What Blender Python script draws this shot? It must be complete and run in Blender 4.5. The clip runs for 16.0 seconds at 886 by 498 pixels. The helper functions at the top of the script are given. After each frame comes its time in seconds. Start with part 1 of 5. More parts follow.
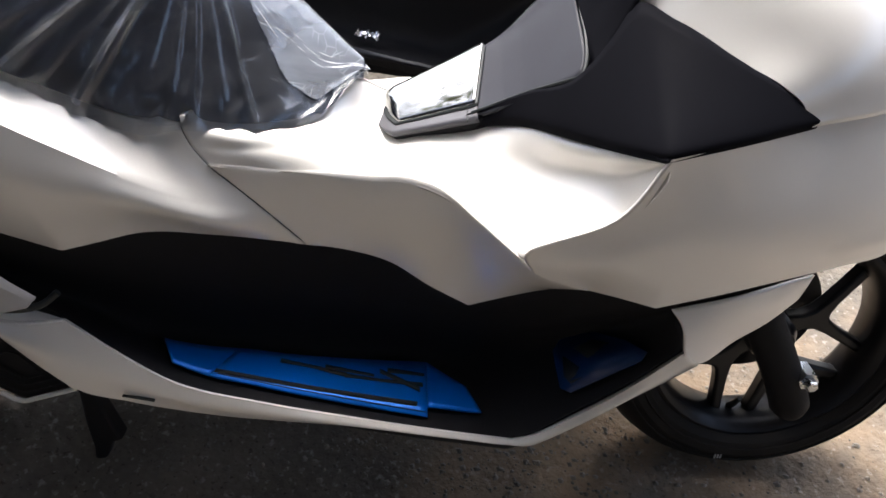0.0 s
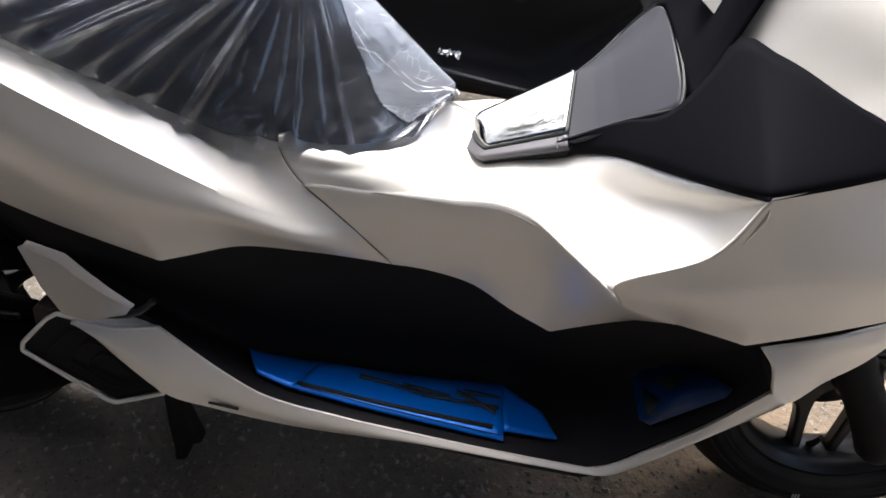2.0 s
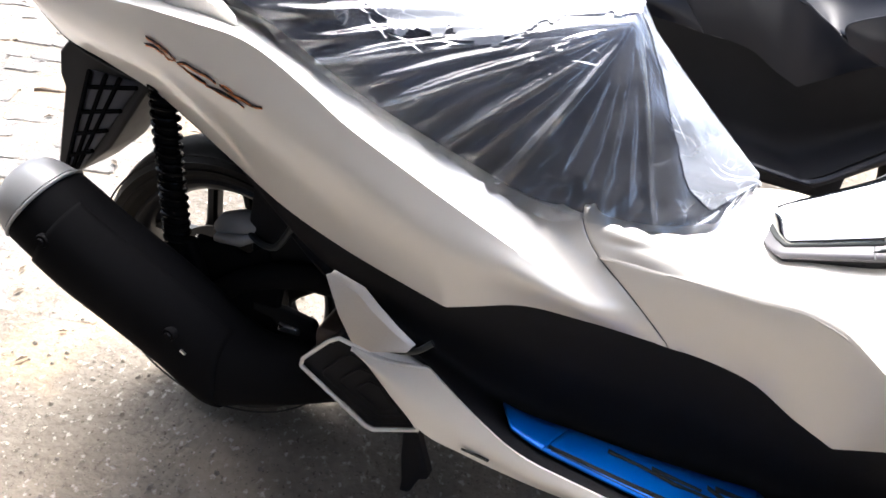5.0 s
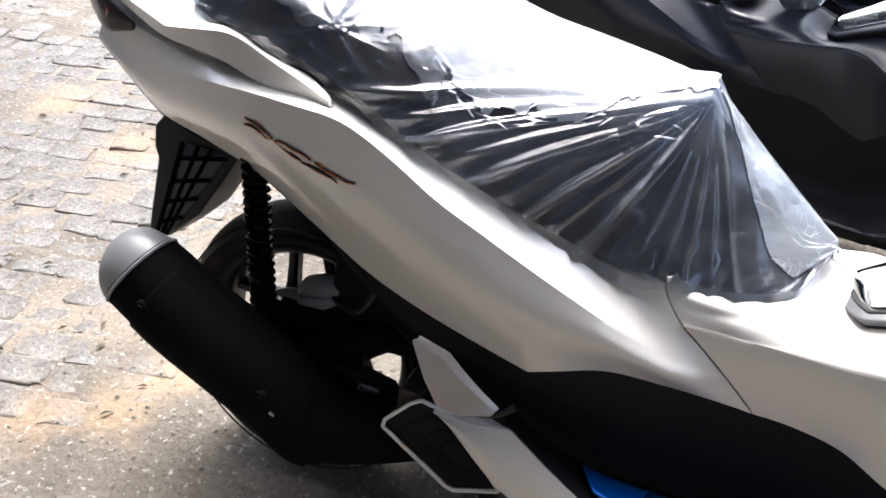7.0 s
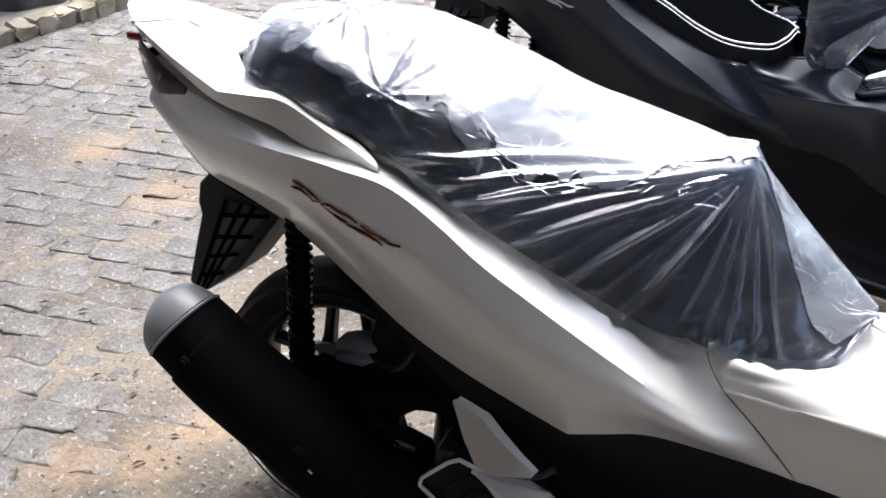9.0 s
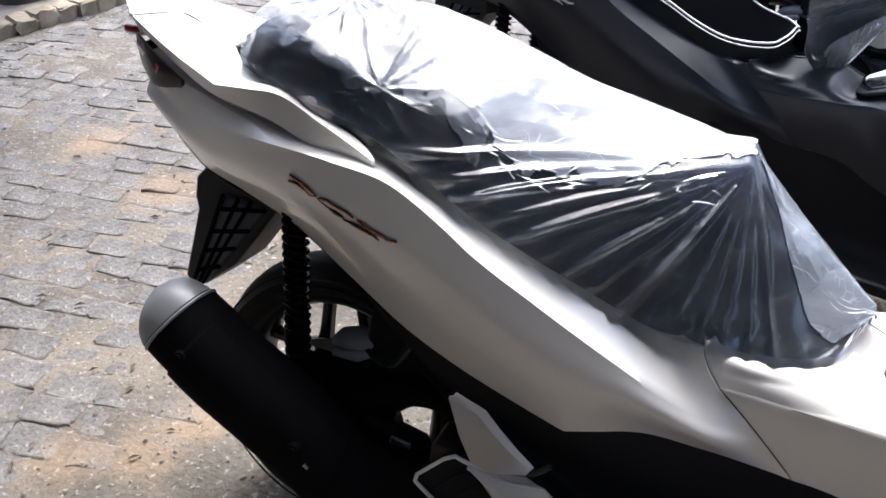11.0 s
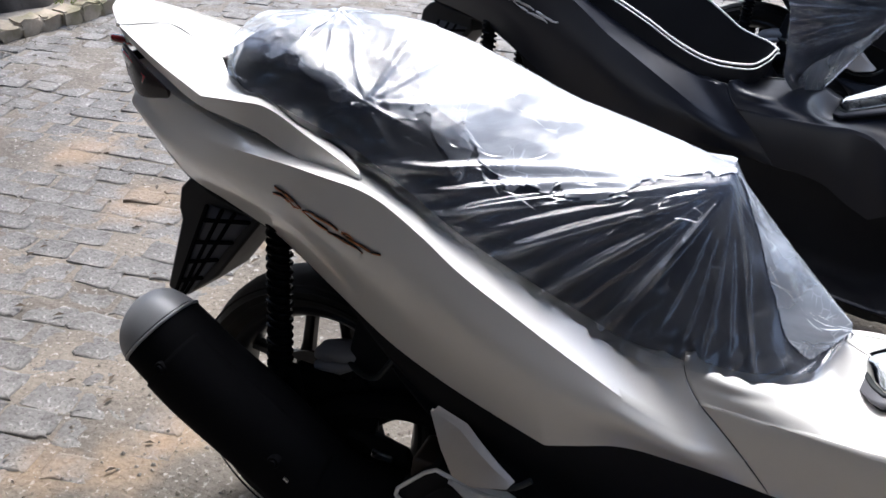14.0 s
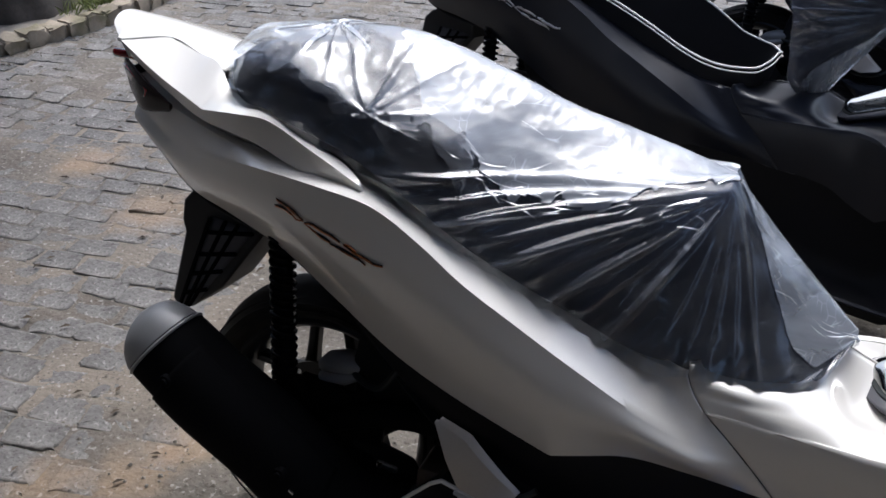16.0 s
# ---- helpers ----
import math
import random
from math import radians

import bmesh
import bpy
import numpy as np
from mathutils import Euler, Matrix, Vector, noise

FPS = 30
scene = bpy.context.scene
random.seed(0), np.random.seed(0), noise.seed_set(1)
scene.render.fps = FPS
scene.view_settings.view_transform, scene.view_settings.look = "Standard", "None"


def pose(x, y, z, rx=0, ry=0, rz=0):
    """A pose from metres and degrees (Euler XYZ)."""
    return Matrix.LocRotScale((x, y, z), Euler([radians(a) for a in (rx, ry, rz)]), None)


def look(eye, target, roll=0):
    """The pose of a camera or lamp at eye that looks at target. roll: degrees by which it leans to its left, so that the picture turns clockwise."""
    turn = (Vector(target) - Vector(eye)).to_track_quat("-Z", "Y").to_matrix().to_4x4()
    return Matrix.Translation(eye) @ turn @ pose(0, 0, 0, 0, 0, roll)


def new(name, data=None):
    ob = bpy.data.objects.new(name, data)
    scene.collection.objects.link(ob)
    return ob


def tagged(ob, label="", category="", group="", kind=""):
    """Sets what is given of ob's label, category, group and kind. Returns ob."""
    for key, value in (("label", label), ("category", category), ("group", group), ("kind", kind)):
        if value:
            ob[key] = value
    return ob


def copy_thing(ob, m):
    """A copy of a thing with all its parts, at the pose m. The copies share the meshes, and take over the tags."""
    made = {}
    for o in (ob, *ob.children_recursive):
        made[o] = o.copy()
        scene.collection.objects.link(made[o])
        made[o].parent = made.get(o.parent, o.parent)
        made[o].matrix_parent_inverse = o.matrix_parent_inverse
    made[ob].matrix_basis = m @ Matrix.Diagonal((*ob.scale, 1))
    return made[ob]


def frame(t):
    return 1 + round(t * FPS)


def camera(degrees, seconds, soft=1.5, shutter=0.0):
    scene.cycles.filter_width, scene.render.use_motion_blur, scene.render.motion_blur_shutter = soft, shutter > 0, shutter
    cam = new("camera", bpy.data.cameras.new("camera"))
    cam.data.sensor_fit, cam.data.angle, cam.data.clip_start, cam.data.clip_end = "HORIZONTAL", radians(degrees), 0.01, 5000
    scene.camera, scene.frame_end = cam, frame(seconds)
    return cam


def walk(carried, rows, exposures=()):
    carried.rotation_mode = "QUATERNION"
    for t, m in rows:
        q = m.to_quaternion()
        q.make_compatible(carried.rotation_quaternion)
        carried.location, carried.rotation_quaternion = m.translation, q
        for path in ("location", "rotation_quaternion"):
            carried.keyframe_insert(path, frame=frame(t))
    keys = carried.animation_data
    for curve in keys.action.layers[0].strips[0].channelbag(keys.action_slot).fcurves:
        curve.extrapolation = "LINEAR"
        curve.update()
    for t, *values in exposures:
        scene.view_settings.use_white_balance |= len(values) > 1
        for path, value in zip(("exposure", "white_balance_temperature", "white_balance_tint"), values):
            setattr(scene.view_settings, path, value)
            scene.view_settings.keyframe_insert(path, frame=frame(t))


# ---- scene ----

# ------------------------------------------------------------------ camera
LENS = 60.65
cam = camera(LENS, 16.0, soft=1.6)
# seconds, x, y, z, yaw to the left of +y, pitch, roll
ROWS = [
    (0, 0.733, -0.657, 1.076, -6.61, -44.28, 8.14),
    (0.5, 0.734, -0.657, 1.078, -6.09, -44.14, 7.94),
    (1, 0.727, -0.657, 1.080, -4.89, -44.20, 8.14),
    (1.5, 0.713, -0.653, 1.082, -3.08, -43.89, 7.42),
    (2, 0.700, -0.651, 1.089, -0.47, -44.08, 6.22),
    (2.5, 0.685, -0.653, 1.086, 1.70, -44.06, 5.99),
    (3, 0.661, -0.651, 1.088, 3.96, -44.27, 5.58),
    (3.5, 0.635, -0.656, 1.093, 7.29, -43.53, 5.09),
    (4, 0.603, -0.661, 1.094, 10.86, -43.32, 4.72),
    (4.5, 0.581, -0.661, 1.101, 13.49, -42.73, 4.12),
    (5, 0.555, -0.666, 1.111, 16.48, -41.93, 3.53),
    (7.5, 0.495, -0.686, 1.170, 20.86, -38.20, 0.44),
    (8, 0.485, -0.687, 1.181, 21.31, -37.16, 0.38),
    (8.5, 0.474, -0.692, 1.184, 21.78, -36.78, 0.16),
    (9, 0.469, -0.693, 1.189, 21.86, -36.23, 0.29),
    (11.5, 0.473, -0.690, 1.184, 21.68, -36.43, 0.94),
    (12, 0.474, -0.692, 1.186, 21.20, -36.07, 1.45),
    (12.5, 0.477, -0.690, 1.186, 20.40, -35.70, 1.99),
    (13, 0.475, -0.691, 1.187, 20.35, -35.19, 2.01),
    (13.5, 0.473, -0.694, 1.186, 20.54, -35.28, 2.06),
    (14, 0.473, -0.696, 1.186, 20.29, -35.21, 2.34),
    (14.5, 0.474, -0.694, 1.191, 20.21, -34.62, 2.26),
    (15, 0.474, -0.693, 1.194, 20.07, -34.36, 2.07),
    (15.5, 0.475, -0.691, 1.195, 20.38, -34.52, 1.74),
    (16, 0.476, -0.688, 1.193, 20.95, -34.98, 1.30),
]
EXPOSURE = [(0, 0.04, 6000, 8), (3, 0.14, 6050, 8), (3.5, 0.4, 6000, 8), (4, 1.02, 5980, 8), (4.5, 1.15, 5950, 8), (5, 1.2, 5950, 8), (7.3, 0.38, 5850, 8), (9, 0.02, 5750, 8), (12.5, -0.15, 5650, 8), (14, -0.35, 5600, 8), (15, -0.85, 5550, 8), (16, -1.12, 5550, 8)]
walk(cam, [(t, pose(x, y, z, 90 + pitch, 0, yaw) @ pose(0, 0, 0, 0, 0, roll)) for t, x, y, z, yaw, pitch, roll in ROWS], EXPOSURE)

# ------------------------------------------------------------------ light
SUN_AZ, SUN_EL = radians(98), radians(59)      # azimuth from +x to +y; the light stands behind and beyond the tail
world = bpy.data.worlds.new("sky")
scene.world = world
world.use_nodes = True
wn = world.node_tree
sky = wn.nodes.new("ShaderNodeTexSky")
sky.sky_type, sky.sun_disc = "NISHITA", False
sky.sun_elevation, sky.sun_rotation = SUN_EL, radians(90) - SUN_AZ
sky.air_density, sky.dust_density, sky.ozone_density = 1.0, 8.0, 1.0
wn.links.new(sky.outputs[0], wn.nodes["Background"].inputs[0])
wn.nodes["Background"].inputs[1].default_value = 0.56
sun = new("sun", bpy.data.lights.new("sun", "SUN"))
sun.data.energy, sun.data.angle, sun.data.color = 3.0, radians(17), (1.0, 0.985, 0.97)
sun_way = Vector((math.cos(SUN_EL) * math.cos(SUN_AZ), math.cos(SUN_EL) * math.sin(SUN_AZ), math.sin(SUN_EL)))
sun.matrix_world = look(sun_way * 20, (0, 0, 0))


# ------------------------------------------------------------------ materials
def material(name, colour, rough=0.5, metal=0.0, vary=0.12, scale=6.0, fine=180.0, bump=0.0, bump_scale=300.0,
             coat=0.0, coat_rough=0.05, dirt=None, dirt_scale=3.0, dirt_amount=0.0, per_object=0.0, spec=0.5, pits=False, stains_and_lit=()):
    m = bpy.data.materials.new(name)
    m.use_nodes = True
    t = m.node_tree
    b = t.nodes["Principled BSDF"]
    co = t.nodes.new("ShaderNodeTexCoord")

    def cloud(s, detail=4.0):
        n = t.nodes.new("ShaderNodeTexNoise")
        n.inputs["Scale"].default_value, n.inputs["Detail"].default_value = s, detail
        t.links.new(co.outputs["Object"], n.inputs["Vector"])
        return n.outputs["Fac"]

    def mixed(fac, a, c, kind="MIX"):
        n = t.nodes.new("ShaderNodeMix")
        n.data_type, n.blend_type = "RGBA", kind
        for socket, v in ((n.inputs[0], fac), (n.inputs[6], a), (n.inputs[7], c)):
            if hasattr(v, "is_linked"):
                t.links.new(v, socket)
            else:
                socket.default_value = v
        return n.outputs[2]

    def ramp(fac, lo, hi, a=0.0, c=1.0):
        n = t.nodes.new("ShaderNodeMapRange")
        for key, v in (("From Min", lo), ("From Max", hi), ("To Min", a), ("To Max", c)):
            n.inputs[key].default_value = v
        t.links.new(fac, n.inputs["Value"])
        return n.outputs["Result"]

    low = tuple(c * (1 - vary) for c in colour[:3]) + (1,)
    high = tuple(min(c * (1 + vary), 1) for c in colour[:3]) + (1,)
    col = mixed(ramp(cloud(scale), 0.3, 0.7), low, high)
    col = mixed(ramp(cloud(fine, 2.0), 0.35, 0.65, 0.0, 0.5), col, mixed(1.0, col, (1 - vary, 1 - vary, 1 - vary, 1), "MULTIPLY"))
    if dirt:
        col = mixed(ramp(cloud(dirt_scale, 8.0), 0.5, 0.68, 0.0, dirt_amount), col, (*dirt, 1))
    if pits:
        dark = mixed(1.0, col, (0.30, 0.28, 0.26, 1), "MULTIPLY")
        col = mixed(ramp(cloud(130.0, 3.0), 0.61, 0.70, 0.0, 0.65), col, dark)
        pale = mixed(0.5, col, (0.50, 0.48, 0.45, 1))
        col = mixed(ramp(cloud(75.0, 3.0), 0.60, 0.70, 0.0, 0.85), col, pale)
    if stains_and_lit:
        geo_at = t.nodes.new("ShaderNodeNewGeometry")
        ragged = ramp(cloud(9.0, 5.0), 0.3, 0.7, -0.5, 0.5)
        for sx, sy, size in stains_and_lit:
            far_off = t.nodes.new("ShaderNodeVectorMath")
            far_off.operation = "DISTANCE"
            far_off.inputs[1].default_value = (sx, sy, 0.0)
            t.links.new(geo_at.outputs["Position"], far_off.inputs[0])
            total = t.nodes.new("ShaderNodeMath")
            total.operation = "MULTIPLY_ADD"
            t.links.new(ragged, total.inputs[0])
            total.inputs[1].default_value = size
            t.links.new(far_off.outputs["Value"], total.inputs[2])
            col = mixed(ramp(total.outputs[0], size * 0.2, size, 0.42, 0.0), col, (0.34, 0.235, 0.14, 1))
    if per_object:
        oi = t.nodes.new("ShaderNodeObjectInfo")
        geo = t.nodes.new("ShaderNodeNewGeometry")
        add = t.nodes.new("ShaderNodeMath")
        add.operation = "ADD"
        t.links.new(oi.outputs["Random"], add.inputs[0])
        t.links.new(geo.outputs["Random Per Island"], add.inputs[1])
        fr = t.nodes.new("ShaderNodeMath")
        fr.operation = "FRACT"
        t.links.new(add.outputs[0], fr.inputs[0])
        v = ramp(fr.outputs[0], 0, 1, 1 - per_object, 1 + per_object)
        hs = t.nodes.new("ShaderNodeHueSaturation")
        t.links.new(v, hs.inputs["Value"])
        t.links.new(col, hs.inputs["Color"])
        col = hs.outputs["Color"]
    t.links.new(col, b.inputs["Base Color"])
    t.links.new(ramp(cloud(scale * 3, 5.0), 0.3, 0.7, max(rough - 0.06, 0.02), min(rough + 0.06, 1)), b.inputs["Roughness"])
    b.inputs["Metallic"].default_value = metal
    b.inputs["Specular IOR Level"].default_value = spec
    b.inputs["Coat Weight"].default_value, b.inputs["Coat Roughness"].default_value = coat, coat_rough
    if bump:
        bp = t.nodes.new("ShaderNodeBump")
        bp.inputs["Strength"].default_value, bp.inputs["Distance"].default_value = bump, 0.006 if pits else 0.002
        t.links.new(cloud(bump_scale, 6.0), bp.inputs["Height"])
        t.links.new(bp.outputs["Normal"], b.inputs["Normal"])
    return m


WHITE = material("pearl_white_paint", (0.695, 0.670, 0.622), 0.35, 0.10, 0.02, 2.0, 900, coat=1.0, coat_rough=0.07)
DARK_PAINT = material("satin_black_paint", (0.0075, 0.009, 0.0145), 0.35, 0.0, 0.1, 3.0, 900, coat=0.0, coat_rough=0.2, spec=0.30)
SOOT = material("matt_black_coating", (0.0055, 0.0055, 0.0062), 0.75, 0.0, 0.25, 6.0, 400, bump=0.1, bump_scale=900, spec=0.02)
PLASTIC = material("black_plastic", (0.013, 0.013, 0.0145), 0.62, 0.0, 0.15, 4.0, 700, bump=0.12, bump_scale=1800, spec=0.10)
GREY = material("grey_satin_plastic", (0.032, 0.032, 0.039), 0.5, 0.0, 0.06, 5.0, 800, bump=0.05, bump_scale=2200, spec=0.2)
SATIN = material("dark_grey_plastic", (0.006, 0.006, 0.0078), 0.6, 0.0, 0.1, 5.0, 800, bump=0.06, bump_scale=2000, spec=0.015)
# mat blue darkened for the shade over the front pad; one groove shares it
SHADE_BLUE = material("shade_blue_rubber", (0.002, 0.028, 0.12), 0.35, 0.1, 0.1, 10.0, 500)
LID = material("silver_grey_plastic", (0.075, 0.073, 0.083), 0.5, 0.0, 0.05, 6.0, 700)
FOIL = material("silver_foil", (0.75, 0.76, 0.78), 0.22, 1.0, 0.1, 30.0, 300)
CHROME = material("dark_chrome", (0.40, 0.40, 0.39), 0.06, 1.0, 0.05, 6.0, 300)
SILVER = material("brushed_silver", (0.55, 0.55, 0.57), 0.32, 1.0, 0.08, 8.0, 500)
CAP = material("satin_grey_metal", (0.21, 0.21, 0.215), 0.5, 0.35, 0.08, 8.0, 500)
HOLDER = material("worn_dark_plastic", (0.024, 0.023, 0.023), 0.5, 0.0, 0.15, 8.0, 500, spec=0.35)
STEEL = material("zinc_steel", (0.5, 0.5, 0.5), 0.28, 1.0, 0.12, 20.0, 600)
ALLOY = material("black_alloy", (0.008, 0.008, 0.0095), 0.35, 0.1, 0.15, 8.0, 500, spec=0.3)
PEG = material("satin_beige_metal", (0.40, 0.37, 0.33), 0.36, 0.4, 0.06, 14.0, 500)
SPRING = material("black_spring_enamel", (0.004, 0.004, 0.0045), 0.24, 0.0, 0.1, 8.0, 500, spec=0.05)
RUBBER = material("tyre_rubber", (0.012, 0.0115, 0.011), 0.75, 0.0, 0.25, 12.0, 400, bump=0.2, bump_scale=500, dirt=(0.07, 0.062, 0.05), dirt_scale=9.0, dirt_amount=0.18, spec=0.2)
ENGINE = material("engine_casting", (0.035, 0.035, 0.037), 0.55, 0.4, 0.2, 14.0, 400, bump=0.2, bump_scale=600)
LEATHER = material("black_vinyl", (0.016, 0.024, 0.052), 0.5, 0.0, 0.15, 10.0, 500, bump=0.25, bump_scale=900)
BLUE = material("blue_mat", (0.0035, 0.155, 0.68), 0.34, 0.35, 0.1, 10.0, 500, bump=0.05, bump_scale=900)
BLACK_RUB = material("black_rubber_strip", (0.005, 0.008, 0.009), 0.6, 0.0, 0.2, 8.0, 400)
RED_LENS = material("red_lens", (0.16, 0.006, 0.008), 0.12, 0.0, 0.1, 6.0, 300, coat=1.0)
SMOKE_LENS = material("smoked_lens", (0.014, 0.006, 0.006), 0.22, 0.0, 0.1, 6.0, 300, spec=0.2)
COPPER = material("copper_edge", (0.55, 0.19, 0.06), 0.3, 0.6, 0.1, 20.0, 300)
STITCH = material("thread", (0.10, 0.10, 0.12), 0.7, 0.0, 0.1, 20.0, 300)
SEAL = material("pale_rubber_seal", (0.7, 0.7, 0.7), 0.35, 0.0, 0.05, 10.0, 300)
TYRE_MARK = material("white_stencil", (0.6, 0.6, 0.58), 0.6, 0.0, 0.2, 60.0, 600)
BROWN = material("dusty_brown_plastic", (0.05, 0.032, 0.022), 0.5, 0.0, 0.2, 12.0, 300)
# first three: brighter lit earth ahead painted as tan patches; the rest tan stains
SAND_AND_LIT_SPOTS = ((1.00, -0.05, 0.30), (1.40, 0.10, 0.40), (1.20, 0.45, 0.35), (-0.35, 0.07, 0.09), (-0.40, -0.04, 0.10), (-0.98, 0.75, 0.14), (-0.57, 0.75, 0.10), (-0.53, -0.12, 0.09), (-1.36, 0.91, 0.12))
EARTH = material("trodden_earth", (0.158, 0.139, 0.115), 0.92, 0.0, 0.36, 3.0, 70.0, bump=1.0, bump_scale=70, dirt=(0.25, 0.205, 0.155), dirt_scale=1.6, dirt_amount=0.45, spec=0.2, pits=True, stains_and_lit=SAND_AND_LIT_SPOTS)
PAVER = material("concrete_paver", (0.187, 0.177, 0.164), 0.9, 0.0, 0.34, 9.0, 90.0, bump=1.0, bump_scale=75, dirt=(0.27, 0.235, 0.19), dirt_scale=2.3, dirt_amount=0.35, per_object=0.06, spec=0.2, pits=True, stains_and_lit=SAND_AND_LIT_SPOTS)
STONE = material("kerb_stone", (0.27, 0.225, 0.165), 0.9, 0.0, 0.25, 6.0, 80.0, bump=0.9, bump_scale=60, dirt=(0.12, 0.11, 0.05), dirt_scale=8.0, dirt_amount=0.7, per_object=0.2)
PEBBLE = material("pebble", (0.19, 0.168, 0.140), 0.85, 0.0, 0.25, 30.0, 300.0, per_object=0.3)
LITTER = material("dry_leaf", (0.075, 0.055, 0.035), 0.8, 0.0, 0.3, 30.0, 300.0, per_object=0.5)
SOIL = material("planter_soil", (0.20, 0.175, 0.14), 0.95, 0.0, 0.3, 6.0, 80.0, bump=0.8, bump_scale=60)
BARK = material("bark", (0.07, 0.06, 0.05), 0.95, 0.0, 0.4, 9.0, 60.0, bump=1.0, bump_scale=40)
GRASS = material("grass_blade", (0.20, 0.23, 0.07), 0.6, 0.0, 0.3, 8.0, 60.0, per_object=0.5)
ROOF = material("roof_sheet", (0.13, 0.13, 0.135), 0.7, 0.0, 0.15, 1.5, 30.0)
PLASTER = material("weathered_plaster", (0.22, 0.205, 0.185), 0.9, 0.0, 0.15, 1.2, 40.0, bump=0.4, bump_scale=30)


def film_material(name="clear_polythene", thin=0.038, thick=0.12, streaks=0.2, relief=0.10, gloss_rough=0.15):
    """Thin clear polythene: see-through where taut, milky along its creases, with a sharp gloss on every facet."""
    m = bpy.data.materials.new(name)
    m.use_nodes = True
    t = m.node_tree
    t.nodes.remove(t.nodes["Principled BSDF"])
    out = t.nodes["Material Output"]
    co = t.nodes.new("ShaderNodeTexCoord")
    clear, milk, gloss = t.nodes.new("ShaderNodeBsdfTransparent"), t.nodes.new("ShaderNodeBsdfDiffuse"), t.nodes.new("ShaderNodeBsdfGlossy")
    clear.inputs[0].default_value = (0.93, 0.95, 0.98, 1)
    milk.inputs[0].default_value = (0.78, 0.83, 0.92, 1)
    gloss.inputs[0].default_value, gloss.inputs["Roughness"].default_value = (1, 1, 1, 1), gloss_rough

    def stretched(kx, ky, kz, turn):
        n = t.nodes.new("ShaderNodeMapping")
        n.inputs["Scale"].default_value, n.inputs["Rotation"].default_value = (kx, ky, kz), (0, turn, 0)
        t.links.new(co.outputs["Object"], n.inputs["Vector"])
        return n.outputs[0]

    def cloud(size, detail, twist, way=None):
        n = t.nodes.new("ShaderNodeTexNoise")
        n.inputs["Scale"].default_value, n.inputs["Detail"].default_value, n.inputs["Distortion"].default_value = size, detail, twist
        t.links.new(way or co.outputs["Object"], n.inputs["Vector"])
        return n.outputs["Fac"]

    def cells(size, way, kind):
        n = t.nodes.new("ShaderNodeTexVoronoi")
        n.feature = kind
        n.inputs["Scale"].default_value = size
        t.links.new(way, n.inputs["Vector"])
        return n.outputs["Distance"]

    def ranged(value, lo, hi, a, c):
        r = t.nodes.new("ShaderNodeMapRange")
        for key, v in (("From Min", lo), ("From Max", hi), ("To Min", a), ("To Max", c)):
            r.inputs[key].default_value = v
        t.links.new(value, r.inputs["Value"])
        return r.outputs[0]

    def maths(kind, a, c):
        n = t.nodes.new("ShaderNodeMath")
        n.operation = kind
        for socket, v in ((n.inputs[0], a), (n.inputs[1], c)):
            if hasattr(v, "is_linked"):
                t.links.new(v, socket)
            else:
                socket.default_value = v
        return n.outputs[0]

    # straight, broken creases of two lengths, running along and across the bag; their highlights are put into the haze
    long_way, cross_way = stretched(1.0, 1.0, 2.6, 0.55), stretched(2.2, 1.2, 1.0, -0.35)
    crease = maths("MULTIPLY", ranged(cells(13, long_way, "DISTANCE_TO_EDGE"), 0.0, 0.022, streaks, 0.0), ranged(cloud(24, 2, 0.0), 0.53, 0.64, 0.0, 1.0))
    nick = maths("MULTIPLY", ranged(cells(38, cross_way, "DISTANCE_TO_EDGE"), 0.0, 0.035, streaks, 0.0), ranged(cloud(17, 2, 0.3), 0.57, 0.66, 0.0, 1.0))
    veil = ranged(cloud(7, 5, 0.6, long_way), 0.42, 0.72, thin, thick)
    haze = maths("ADD", maths("ADD", crease, nick), veil)
    facets = maths("ADD", cells(11, long_way, "F1"), maths("ADD", maths("MULTIPLY", cells(34, cross_way, "F1"), 0.30), maths("MULTIPLY", cloud(14, 3, 0.4), 0.8)))
    glow = t.nodes.new("ShaderNodeBsdfTranslucent")
    glow.inputs[0].default_value = (0.78, 0.83, 0.92, 1)
    both = t.nodes.new("ShaderNodeMixShader")
    both.inputs[0].default_value = 0.4
    t.links.new(milk.outputs[0], both.inputs[1])
    t.links.new(glow.outputs[0], both.inputs[2])
    one, two = t.nodes.new("ShaderNodeMixShader"), t.nodes.new("ShaderNodeMixShader")
    t.links.new(haze, one.inputs[0])
    t.links.new(clear.outputs[0], one.inputs[1])
    t.links.new(both.outputs[0], one.inputs[2])
    fr = t.nodes.new("ShaderNodeFresnel")
    fr.inputs["IOR"].default_value = 1.75
    bp = t.nodes.new("ShaderNodeBump")
    bp.inputs["Strength"].default_value, bp.inputs["Distance"].default_value = relief, 0.008
    t.links.new(facets, bp.inputs["Height"])
    t.links.new(bp.outputs[0], gloss.inputs["Normal"])
    t.links.new(bp.outputs[0], fr.inputs["Normal"])
    t.links.new(fr.outputs[0], two.inputs[0])
    t.links.new(one.outputs[0], two.inputs[1])
    t.links.new(gloss.outputs[0], two.inputs[2])
    t.links.new(two.outputs[0], out.inputs[0])
    return m


FILM = film_material()
CREASE = film_material("creased_polythene", 0.10, 0.30)
FLAP = film_material("milky_polythene", 0.24, 0.52, 0.4, 0.4, 0.22)
# whitened film: glare on the seat's crown is put into its haze
GLARE = film_material("glare_polythene", 0.42, 0.80, 0.45, 0.5, 0.25)
CRINKLE = film_material("crinkle_glint_polythene", 0.08, 0.30, 0.2, 0.1, 0.45)
